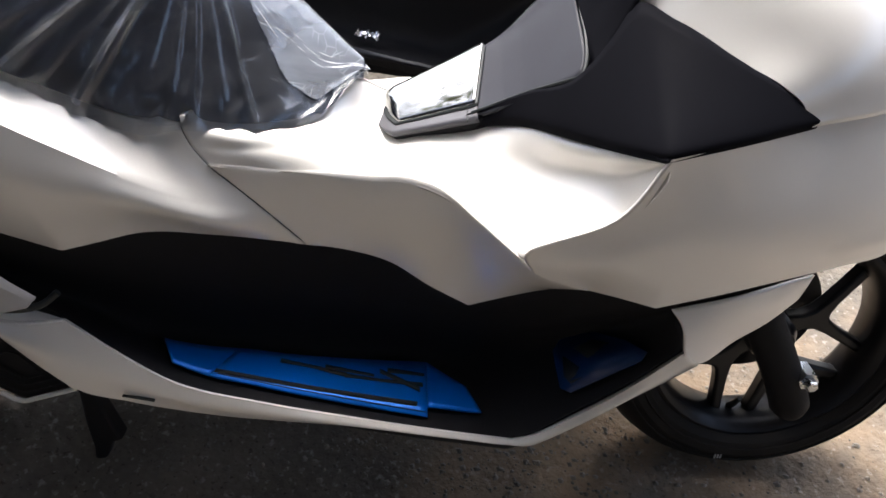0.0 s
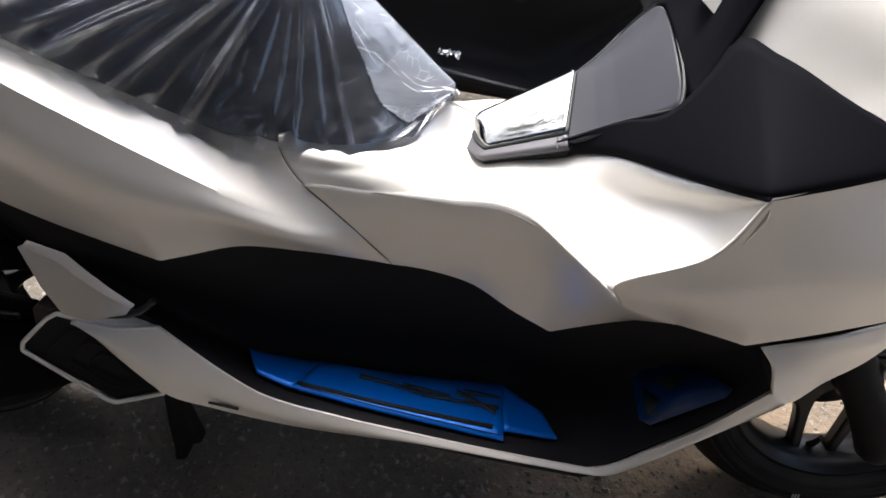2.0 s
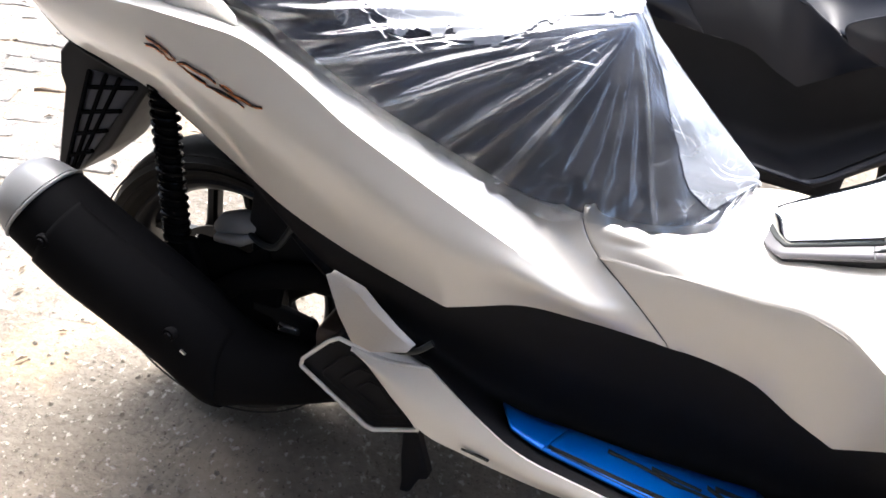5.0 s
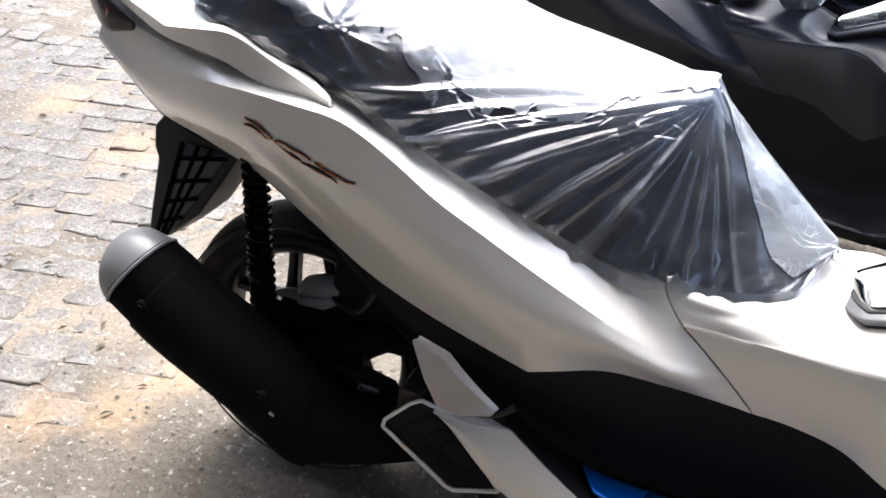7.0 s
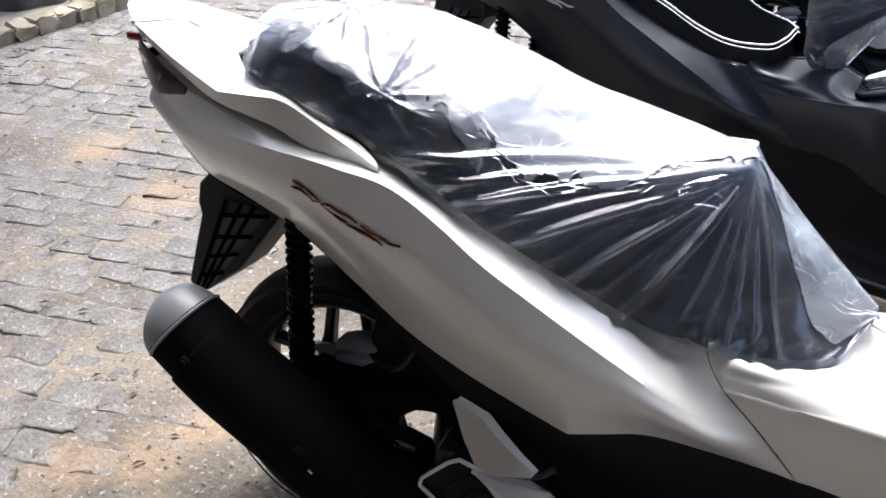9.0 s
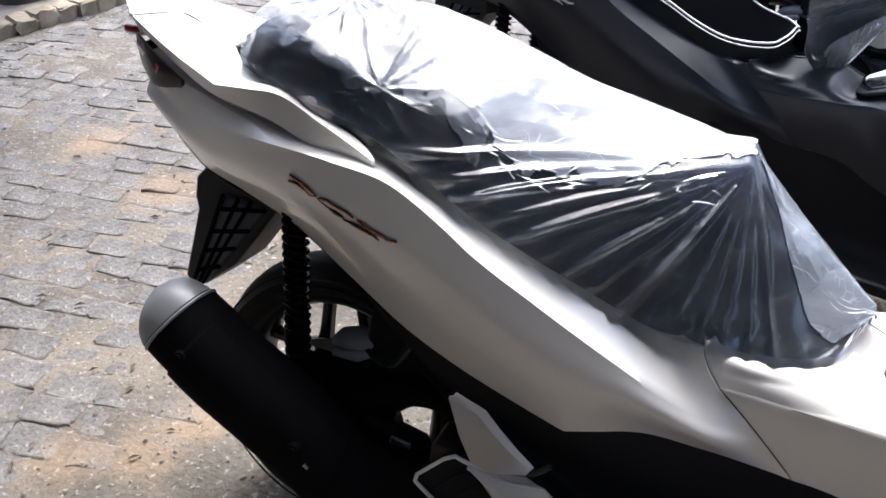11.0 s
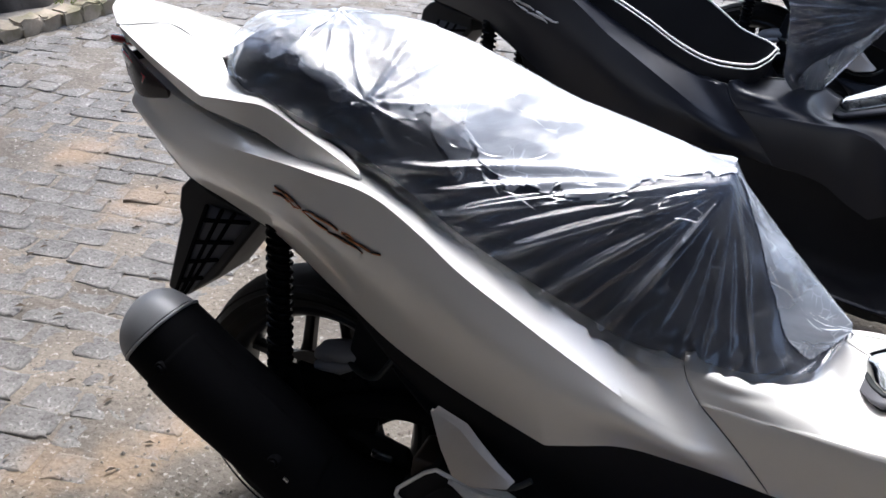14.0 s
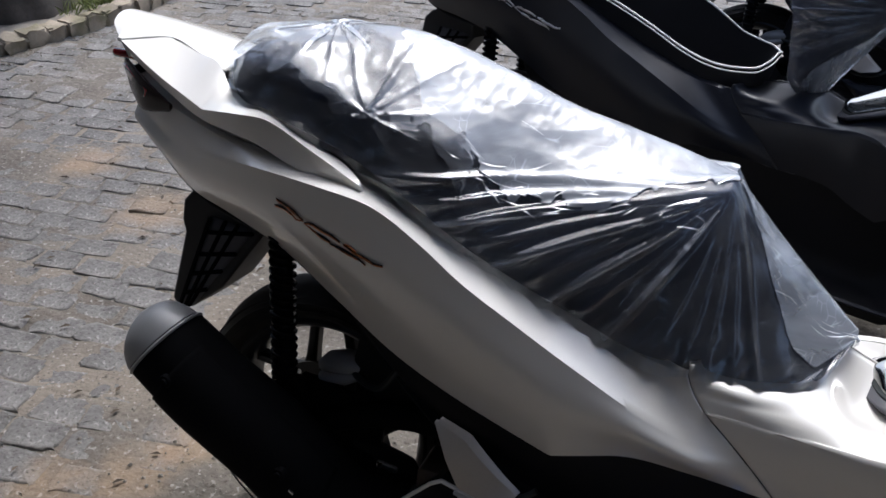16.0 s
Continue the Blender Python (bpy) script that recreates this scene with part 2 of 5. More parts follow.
VEIL = film_material("hazed_polythene", 0.06, 0.36, 0.4, 0.35, 0.22)


# ------------------------------------------------------------------ mesh helpers
def link(name, verts, faces, mat, parent=None, label="", smooth=True, angle=38, solid=0.0, bevel=0.0):
    me = bpy.data.meshes.new(name)
    me.from_pydata([tuple(map(float, v)) for v in verts], [], [tuple(map(int, f)) for f in faces])
    me.validate()
    if smooth:
        me.shade_smooth()
        me.set_sharp_from_angle(angle=radians(angle))
    me.materials.append(mat)
    ob = new(name, me)
    ob.parent = parent
    if label:
        tagged(ob, label)
    if solid:
        s = ob.modifiers.new("thickness", "SOLIDIFY")
        s.thickness, s.offset = abs(solid), -1 if solid > 0 else 1
    if bevel:
        w = ob.modifiers.new("edge", "BEVEL")
        w.width, w.segments, w.limit_method, w.angle_limit = bevel, 3, "ANGLE", radians(40)
    return ob


def part(name, bm, mat, parent, label="", smooth=True, angle=38):
    """A bmesh as one mesh object under a thing or a part."""
    me = bpy.data.meshes.new(name)
    bm.normal_update()
    bm.to_mesh(me)
    bm.free()
    if smooth:
        me.shade_smooth()
        me.set_sharp_from_angle(angle=radians(angle))
    me.materials.append(mat)
    ob = new(name, me)
    ob.parent = parent
    return tagged(ob, label) if label else ob


def hermite(k, p, at, sharp=()):
    """Smooth curve through the points p at the knots k, taken at the values at; corners at the indices in sharp."""
    k, p, at = np.asarray(k, float), np.asarray(p, float), np.asarray(at, float)
    d = np.diff(p, axis=0) / np.diff(k)[:, None]
    left, right = np.vstack([d[:1], d]), np.vstack([d, d[-1:]])
    h0, h1 = np.r_[np.diff(k)[:1], np.diff(k)], np.r_[np.diff(k), np.diff(k)[-1:]]
    mid = (left * h1[:, None] + right * h0[:, None]) / (h0 + h1)[:, None]
    tin, tout = mid.copy(), mid.copy()
    for s in sharp:
        tin[s], tout[s] = left[s], right[s]
    i = np.clip(np.searchsorted(k, at, side="right") - 1, 0, len(k) - 2)
    h = (k[i + 1] - k[i])[:, None]
    u = ((at - k[i])[:, None]) / h
    return ((2 * u**3 - 3 * u**2 + 1) * p[i] + (u**3 - 2 * u**2 + u) * h * tout[i] + (3 * u**2 - 2 * u**3) * p[i + 1] + (u**3 - u**2) * h * tin[i + 1])


def along(points, n, sharp=(), by_x=True):
    """n points along a line; evenly in x, or by length."""
    p = np.asarray(points, float)
    k = p[:, 0] if by_x else np.r_[0, np.cumsum(np.linalg.norm(np.diff(p, axis=0), axis=1))]
    return hermite(k, p, np.linspace(k[0], k[-1], n), sharp)


def grid_faces(n, m, wrap=False):
    q = []
    for a in range(m - 1):
        for b in range(n if wrap else n - 1):
            c = (b + 1) % n
            q.append((a * n + b, a * n + c, (a + 1) * n + c, (a + 1) * n + b))
    return q


def skin(lines, n=90, m=6, corners=(), sharp_rows=(), by_x=True):
    """A sheet over lines that run one beside the other. corners: for each line, its corner indices."""
    rows = np.array([along(l, n, corners[i] if i < len(corners) else (), by_x) for i, l in enumerate(lines)])
    k = np.arange(len(lines))
    steps = np.linspace(0, len(lines) - 1, (len(lines) - 1) * m + 1)
    flat = hermite(k, rows.reshape(len(lines), -1), steps, sharp_rows).reshape(len(steps), n, 3)
    return flat.reshape(-1, 3), grid_faces(n, len(steps)), flat


SEAM = [(0.5155, -0.144, 0.563), (0.521, -0.146, 0.551), (0.528, -0.1472, 0.540), (0.543, -0.149, 0.523), (0.575, -0.1495, 0.4965), (0.608, -0.146, 0.466), (0.645, -0.1362, 0.427)]


def to_seam(flat, end, gap, fade=0.09):
    """Eases one end of a sheet on to the seam between the covers."""
    z = np.array([p[2] for p in SEAM])[::-1]
    e = flat[:, end]
    sy = np.where(e[:, 1] > 0.05, -1.0, 1.0)
    shift = np.stack([np.interp(e[:, 2], z, np.array([p[0] for p in SEAM])[::-1]) + gap - e[:, 0], sy * np.interp(e[:, 2], z, np.array([p[1] for p in SEAM])[::-1]) - e[:, 1], 0 * e[:, 0]], 1)
    w = np.clip(1 - np.linalg.norm(flat - e[:, None], axis=2) / fade, 0, 1)
    w = w * w * (3 - 2 * w)
    return flat + shift[:, None] * w[..., None]


def panel(name, lines, mat, parent, label="", n=90, m=6, corners=(), sharp_rows=(), by_x=True, solid=0.003, angle=38, seam=None):
    v, f, flat = skin(lines, n, m, corners, sharp_rows, by_x)
    if seam:
        v = to_seam(flat, *seam).reshape(-1, 3)
    return link(name, v, [q[::-1] for q in f], mat, parent, label, True, angle, solid)


def plate(name, outline, depth, mat, parent, label="", bevel=0.002):
    """A solid slab from an outline; depth: the vector from its front to its back."""
    n, d = len(outline), np.asarray(depth, float)
    v = [np.asarray(p, float) for p in outline] + [np.asarray(p, float) + d for p in outline]
    f = [tuple(range(n)), tuple(range(2 * n - 1, n - 1, -1))] + [(i, i + n, (i + 1) % n + n, (i + 1) % n) for i in range(n)]
    return link(name, v, f, mat, parent, label, True, 30, 0, bevel)


def tube_data(points, radius, sides=8, closed=False, caps=True):
    p = np.asarray(points, float)
    n = len(p)
    r = np.broadcast_to(np.asarray(radius, float), (n,))
    if closed:
        d = np.roll(p, -1, 0) - np.roll(p, 1, 0)
    else:
        d = np.gradient(p, axis=0)
    d = d / np.maximum(np.linalg.norm(d, axis=1), 1e-9)[:, None]
    up = np.array([0.0, 0, 1]) if abs(d[0][2]) < 0.9 else np.array([1.0, 0, 0])
    a = np.cross(d[0], up)
    v = []
    for i in range(n):
        a = a - d[i] * (a @ d[i])
        a = a / np.linalg.norm(a)
        b = np.cross(d[i], a)
        for s in range(sides):
            w = 2 * math.pi * s / sides
            v.append(p[i] + r[i] * (math.cos(w) * a + math.sin(w) * b))
    f = grid_faces(sides, n, True)
    if closed:
        f += [((n - 1) * sides + s, (n - 1) * sides + (s + 1) % sides, (s + 1) % sides, s) for s in range(sides)]
    elif caps:
        f += [tuple(range(sides - 1, -1, -1)), tuple((n - 1) * sides + s for s in range(sides))]
    return v, f


def tube(name, points, radius, mat, parent, label="", sides=8, closed=False):
    v, f = tube_data(points, radius, sides, closed)
    return link(name, v, f, mat, parent, label)


def turned(profile, centre, n=72, closed=False):
    """A ring turned round the axis along y through centre. profile: (radius, y)."""
    v = []
    for r, y in profile:
        for s in range(n):
            w = 2 * math.pi * s / n
            v.append((centre[0] + r * math.cos(w), centre[1] + y, centre[2] + r * math.sin(w)))
    f = grid_faces(n, len(profile), True)
    if closed:
        k = (len(profile) - 1) * n
        f += [(k + s, k + (s + 1) % n, (s + 1) % n, s) for s in range(n)]
    return v, f


def merged(chunks):
    v, f = [], []
    for cv, cf in chunks:
        f += [tuple(i + len(v) for i in q) for q in cf]
        v += list(cv)
    return v, f


def bar(a, b, wide0, wide1, thick, across=(0, 1, 0)):
    """A tapered bar from a to b, thick along across."""
    a, b, t = np.asarray(a, float), np.asarray(b, float), np.asarray(across, float)
    d = (b - a) / np.linalg.norm(b - a)
    s = np.cross(d, t)
    v = [a + s * wide0 / 2 * i + t * thick / 2 * j for i, j in ((-1, -1), (1, -1), (1, 1), (-1, 1))]
    v += [b + s * wide1 / 2 * i + t * thick / 2 * j for i, j in ((-1, -1), (1, -1), (1, 1), (-1, 1))]
    return v, [(3, 2, 1, 0), (4, 5, 6, 7), (0, 1, 5, 4), (1, 2, 6, 5), (2, 3, 7, 6), (3, 0, 4, 7)]


def boxy(x0, x1, y0, y1, z0, z1):
    v = [(x, y, z) for z in (z0, z1) for x, y in ((x0, y0), (x1, y0), (x1, y1), (x0, y1))]
    return v, [(3, 2, 1, 0), (4, 5, 6, 7), (0, 1, 5, 4), (1, 2, 6, 5), (2, 3, 7, 6), (3, 0, 4, 7)]


def mirrored(points):
    return [(x, -y, z) for x, y, z in points]


def shifted(points, dx=0.0, dy=0.0, dz=0.0):
    return [(x + dx, y + dy, z + dz) for x, y, z in points]


# ------------------------------------------------------------------ lines of the scooter (its own frame: x ahead, y to its left, z up from the rear tyre's contact)
COWL_TOP = [(-0.331, -0.070, 0.762), (-0.216, -0.120, 0.741), (-0.155, -0.140, 0.730), (-0.07, -0.160, 0.717), (0.012, -0.170, 0.711), (0.091, -0.170, 0.703),
            (0.150, -0.163, 0.683), (0.224, -0.154, 0.651), (0.298, -0.147, 0.621), (0.371, -0.141, 0.594), (0.451, -0.137, 0.569), (0.523, -0.144, 0.561)]
COWL_CREASE = [(-0.328, -0.066, 0.722), (-0.22, -0.118, 0.697), (-0.14, -0.152, 0.699), (-0.06, -0.177, 0.703), (0.059, -0.198, 0.702), (0.13, -0.203, 0.694), (0.198, -0.203, 0.660),
               (0.243, -0.202, 0.631), (0.316, -0.198, 0.593), (0.412, -0.189, 0.544), (0.470, -0.179, 0.514), (0.530, -0.165, 0.490), (0.594, -0.148, 0.479)]
COWL_BOTTOM = [(-0.325, -0.050, 0.679), (-0.228, -0.077, 0.618), (-0.136, -0.104, 0.602), (-0.026, -0.128, 0.576), (0.068, -0.145, 0.532), (0.153, -0.155, 0.488), (0.235, -0.161, 0.457),
               (0.314, -0.165, 0.434), (0.381, -0.166, 0.415), (0.416, -0.163, 0.4255), (0.465, -0.157, 0.439), (0.545, -0.146, 0.436), (0.646, -0.136, 0.426)]
COVER_EDGE = [(0.646, -0.136, 0.426), (0.699, -0.140, 0.423), (0.745, -0.147, 0.415), (0.794, -0.157, 0.391), (0.841, -0.167, 0.373), (0.883, -0.190, 0.404), (0.909, -0.210, 0.426), (0.951, -0.247, 0.456)]
COVER_RIDGE = [(0.546, -0.146, 0.520), (0.600, -0.1515, 0.521), (0.642, -0.1565, 0.523), (0.715, -0.168, 0.526), (0.763, -0.178, 0.530), (0.799, -0.195, 0.525), (0.835, -0.222, 0.508),
               (0.863, -0.248, 0.496), (0.890, -0.264, 0.482), (0.922, -0.266, 0.472), (0.952, -0.252, 0.458)]
STRIP_TOP = [(0.372, -0.172, 0.325), (0.429, -0.185, 0.293), (0.501, -0.200, 0.261), (0.595, -0.208, 0.245), (0.696, -0.214, 0.234), (0.820, -0.222, 0.224), (0.907, -0.228, 0.220),
             (0.930, -0.231, 0.230), (0.976, -0.238, 0.271), (1.020, -0.243, 0.313), (1.079, -0.2495, 0.381)]
STRIP_LOW = [(0.375, -0.186, 0.236), (0.442, -0.190, 0.221), (0.510, -0.195, 0.214), (0.724, -0.213, 0.216), (0.835, -0.221, 0.213), (0.933, -0.228, 0.2105), (0.969, -0.233, 0.241),
             (1.028, -0.236, 0.291), (1.108, -0.231, 0.350)]
TRIM = [(0.7375, -0.066, 0.5375), (0.769, -0.076, 0.5495), (0.8307, -0.095, 0.5702), (0.8591, -0.112, 0.582), (0.8812, -0.137, 0.5918), (0.9068, -0.180, 0.601), (0.928, -0.210, 0.606), (0.9466, -0.240, 0.6118), (0.963, -0.270, 0.6186),
        (0.983, -0.298, 0.625), (1.048, -0.282, 0.638), (1.137, -0.243, 0.649)]
SEAT_EDGE = [(-0.155, -0.075, 0.812), (-0.126, -0.118, 0.790), (-0.023, -0.145, 0.757), (0.061, -0.150, 0.735), (0.140, -0.155, 0.700), (0.219, -0.150, 0.656), (0.295, -0.145, 0.619), (0.390, -0.140, 0.582),
             (0.470, -0.142, 0.557), (0.520, -0.142, 0.561), (0.560, -0.133, 0.561), (0.600, -0.122, 0.559), (0.637, -0.105, 0.559), (0.664, -0.075, 0.570), (0.684, -0.037, 0.586), (0.700, 0.0, 0.597)]
SEAT_SHOULDER = [(-0.155, -0.055, 0.830), (-0.09, -0.102, 0.834), (-0.02, -0.120, 0.826), (0.05, -0.126, 0.810), (0.115, -0.130, 0.788), (0.18, -0.130, 0.762), (0.241, -0.130, 0.724), (0.30, -0.128, 0.709),
                 (0.371, -0.113, 0.716), (0.452, -0.082, 0.746), (0.516, -0.040, 0.762), (0.56, -0.050, 0.698), (0.60, -0.058, 0.652), (0.648, -0.048, 0.610), (0.700, 0.0, 0.599)]
SEAT_CENTRE = [(-0.155, 0, 0.845), (-0.08, 0, 0.866), (0.0, 0, 0.871), (0.07, 0, 0.874), (0.13, 0, 0.866), (0.20, 0, 0.846), (0.30, 0, 0.814), (0.40, 0, 0.794), (0.47, 0, 0.778), (0.516, 0, 0.764), (0.56, 0, 0.722), (0.645, 0, 0.648), (0.700, 0, 0.602)]
REAR_HUB, FRONT_HUB = (0.0, 0.008, 0.256), (1.313, 0.0, 0.256)


def depth_on(flat, x, z):
    """The y of a panel's sheet nearest to (x, z) seen from its side."""
    p = flat.reshape(-1, 3)
    i = np.argmin((p[:, 0] - x) ** 2 + (p[:, 2] - z) ** 2)
    return p[i, 1]


def wheel(kind, hub, half, parent, phase, spokes, disc_side, grow=0.0):
    """Tyre, rim, spokes, hub, brake disc and valve of one wheel."""
    w = new(kind)
    w.parent = parent
    prof = [(0.180, -half * 0.72), (0.192, -half * 0.93), (0.212, -half), (0.232 + grow, -half * 0.86), (0.246 + grow, -half * 0.55), (0.2545 + grow, -half * 0.2), (0.2555 + grow, 0)]
    prof += [(r, -y) for r, y in reversed(prof[:-1])] + [(0.176, half * 0.6), (0.176, -half * 0.6)]
    v, f = turned(prof, hub, 96, True)
    tyre = link("tyre", v, f, RUBBER, w, "black rubber tyre with dusty sidewall", angle=30)
    for k, rr in enumerate((0.200, 0.222)):
        v, f = tube_data([(hub[0] + rr * math.cos(a), hub[1] - half * (0.985 if k == 0 else 0.965), hub[2] + rr * math.sin(a)) for a in np.linspace(0, 2 * math.pi, 96, endpoint=False)], 0.0016, 6, True)
        link("sidewall_rib", v, f, RUBBER, tyre)
    rim = [(0.183, -half * 0.74), (0.176, -half * 0.78), (0.170, -half * 0.72), (0.160, -half * 0.45), (0.157, 0), (0.160, half * 0.45), (0.170, half * 0.72), (0.176, half * 0.78), (0.183, half * 0.74), (0.176, half * 0.4), (0.176, -half * 0.4)]
    v, f = turned(rim, hub, 96, True)
    link("rim", v, f, ALLOY, w, "gloss black cast alloy rim")
    for s in range(spokes):
        a = phase + 2 * math.pi * s / spokes
        half_y = [(0.030, 0.017), (0.055, 0.014), (0.072, 0.017), (0.090, 0.030), (0.113, 0.051), (0.143, 0.080), (0.151, 0.064), (0.128, 0.042), (0.108, 0.021), (0.098, 0.007)]
        outline = half_y + [(0.096, 0.0)] + [(u, -c) for u, c in reversed(half_y)]
        pts = [(hub[0] + u * math.cos(a) - c * math.sin(a), hub[1] - 0.012, hub[2] + u * math.sin(a) + c * math.cos(a)) for u, c in outline]
        plate("spoke", pts, (0, 0.024, 0), ALLOY, w, "", 0.005)
    v, f = turned([(0.0, -0.05), (0.026, -0.05), (0.036, -0.035), (0.036, 0.035), (0.026, 0.05), (0.0, 0.05)], hub, 32)
    link("hub", v, f, ALLOY, w)
    yd = disc_side * 0.045
    v, f = turned([(0.060, yd - 0.002), (0.108, yd - 0.002), (0.108, yd + 0.002), (0.060, yd + 0.002)], hub, 64, True)
    disc = link("brake_disc", v, f, ALLOY, w, "drilled steel brake disc")
    # pale steel dots stand in for bright ground seen through the drill holes
    for s in range(18):
        a = 2 * math.pi * s / 18
        rr = 0.078 if s % 2 else 0.094
        v, f = turned([(0.0, 0), (0.0042, 0)], (hub[0] + rr * math.cos(a), hub[1] + yd - 0.0026 * (1 if disc_side < 0 else -1), hub[2] + rr * math.sin(a)), 10)
        link("drill_hole", v, f, STEEL, disc)
    va = phase - 1.90
    a0 = np.array((math.cos(va), 0, math.sin(va)))
    tube("valve", [np.array(hub) + a0 * 0.160, np.array(hub) + a0 * 0.142 + (0, -0.012, 0), np.array(hub) + a0 * 0.126 + (0, -0.02, 0)], (0.006, 0.005, 0.0042), BLACK_RUB, w, sides=10)
    return w


def seat_lines(inset=0.0):
    def pulled(l, k):
        return [(x, y * (1 - 3 * inset), z - k * inset) for x, y, z in l]
    mid = []
    for t in np.linspace(0, 1, 14):
        e = along(SEAT_EDGE, 101)[int(t * 100)]
        s = along(SEAT_SHOULDER, 101, (10,))[int(t * 100)]
        m = 0.5 * (e + s)
        mid.append((m[0], m[1] - 0.012 * math.sin(math.pi * t), m[2]))
    right = [pulled(SEAT_EDGE, 0.0), pulled(mid, 0.5), pulled(SEAT_SHOULDER, 1.0)]
    sh = along(pulled(SEAT_SHOULDER, 1.0), 200, (10,))
    top = []
    for x, _, z in pulled(SEAT_CENTRE, 1.0):
        q = sh[np.argmin(abs(sh[:, 0] - x))]
        top.append((x, 0.52 * q[1], q[2] + 0.60 * (z - q[2])))
    return right + [top, pulled(SEAT_CENTRE, 1.0), mirrored(top)] + [mirrored(l) for l in reversed(right)]


SEAT_CORNERS = [(), (), (10,), (9,), (9,), (9,), (10,), (), ()]


# feet of the pleats that run down from the front peak: x, z, half width, height
FOLDS = [(0.410, 0.578, 0.0070, 0.0115), (0.372, 0.594, 0.0045, 0.0040), (0.335, 0.609, 0.0065, 0.0085), (0.300, 0.624, 0.0045, 0.0050), (0.262, 0.640, 0.0070, 0.0095), (0.225, 0.657, 0.0045, 0.0055), (0.185, 0.677, 0.0065, 0.0080),
         (0.150, 0.697, 0.0050, 0.0050), (0.105, 0.722, 0.0060, 0.0060), (0.470, 0.558, 0.0035, 0.0022), (0.505, 0.556, 0.0035, 0.0035), (0.532, 0.556, 0.0040, 0.0050), (0.565, 0.556, 0.0035, 0.0035), (0.592, 0.556, 0.0040, 0.0055)]


def seat_film(name, place):
    """A loose polythene bag over the seat: pleats from the front peak, a pinched star on the pillion, a crumpled hem
    and a milky extra layer for the crown's glare.
    """
    v, f, flat = skin(seat_lines(), 420, 20, SEAT_CORNERS)
    rows, cols, _ = flat.shape
    gu, gv = np.gradient(flat, axis=0), np.gradient(flat, axis=1)
    nrm = np.cross(gv, gu)
    nrm /= np.maximum(np.linalg.norm(nrm, axis=2), 1e-9)[..., None]
    if nrm[rows // 2, cols // 2, 2] < 0:
        nrm = -nrm
    out = flat.copy()
    feet = []
    for hx, hz, wide, tall in FOLDS:
        ux, uz = hx - 0.516, hz - 0.760
        n = math.hypot(ux, uz)
        feet.append((ux / n, uz / n, n, wide, tall))

    def star(k, seed, spread):
        a = math.atan2(k.y, k.x)
        return (max(0.0, 1 - 3.2 * abs(noise.noise(Vector((2.3 * math.cos(a), 2.3 * math.sin(a), seed))))) ** 3) * math.exp(-k.length / spread)

    for i in range(rows):
        side = abs(i / (rows - 1) * 2 - 1)          # 1 at the hem, 0 on the crown
        for j in range(cols):
            p = flat[i, j]
            q = Vector(p)
            s = 1.0 if p[1] <= 0 else -1.0
            dx, dz = q.x - 0.516, q.z - 0.760
            r = math.hypot(dx, dz)
            lift = 0.0
            if q.x < 0.62 and side > 0.30 and r < 0.48:
                grow = min(1.0, r / 0.06) * min(1.0, (side - 0.30) * 5)
                sway = 0.005 * noise.noise(Vector((r * 8, 3.0, s)))
                for k, (ux, uz, n, wide, tall) in enumerate(feet):
                    if dx * ux + dz * uz > 0:
                        off = abs(dx * uz - dz * ux + sway * (1 + 0.3 * math.sin(k * 2.4))) / max(0.0042, wide * (0.45 + 0.55 * r / n))
                        if off < 2.6:
                            lift += tall * grow * (1 - 0.15 * math.sin(r * 13 + k)) * math.exp(-1.1 * off * off)
            lift += 0.005 * star(q - Vector((-0.03, -0.01, 0.868)), 0.3, 0.075)
            lift += 0.004 * star(Vector((q.x - 0.085, q.z - 0.785, (q.y + 0.12 * s) * 0.5)), 5.3, 0.07)
            slack = max(0.10, min(1.0, (0.16 - q.x) * 5))
            lift += 0.0042 * (1 - 3.0 * abs(noise.noise(Vector((q.x * 8, q.y * 14, q.z * 11))))) * slack
            lift += 0.0022 * (1 - 3.0 * abs(noise.noise(Vector((q.x * 21, q.y * 30, q.z * 17))))) * max(slack * 0.8, min(1.0, (side - 0.70) * 4))
            if side > 0.80:                                  # short puckers standing up from the hem
                lift += 0.0055 * (side - 0.80) * 5 * max(0.0, 1 - 2.6 * abs(noise.noise(Vector((q.x * 34 + 6 * side, side * 3, s))))) ** 1.5
            lift += 0.002 * noise.noise(Vector((q.x * 6, q.y * 9, q.z * 6 + 4.0)))
            ease = min(1.0, (1 - side) * 9.0)
            out[i, j] = p + nrm[i, j] * (0.005 + lift * (0.55 + 0.45 * ease))
            if side > 0.93:
                out[i, j, 2] -= (side - 0.93) * 0.10 * (0.6 + 1.2 * noise.noise(Vector((q.x * 26, s, 0))))
    bag = new(name)
    bag.matrix_world = place
    link("sheet", out.reshape(-1, 3), f, FILM, bag, "thin clear polythene sheet", angle=100)
    half = out[:rows // 2]
    for k, (hx, hz, wide, tall) in enumerate(FOLDS):          # doubled, milky creases
        if tall < 0.0079:
            continue
        v = []
        for u in np.linspace(0.10, 0.97, 30):
            x, z = 0.516 + (hx - 0.516) * u, 0.760 + (hz - 0.760) * u
            h = 0.0008 + wide * (0.62 if k == 0 else 0.36) * u ** 1.2
            for e in (-1, 1):
                px, pz = x + e * h * 0.75, z - e * h * 0.65 * (1 if hx < 0.516 else -1)
                v.append((px, depth_on(half, px, pz) - 0.0030, pz))
        link("fold", v, [(2 * i, 2 * i + 2, 2 * i + 3, 2 * i + 1) for i in range(29)], CREASE, bag, "milky doubled fold of film")
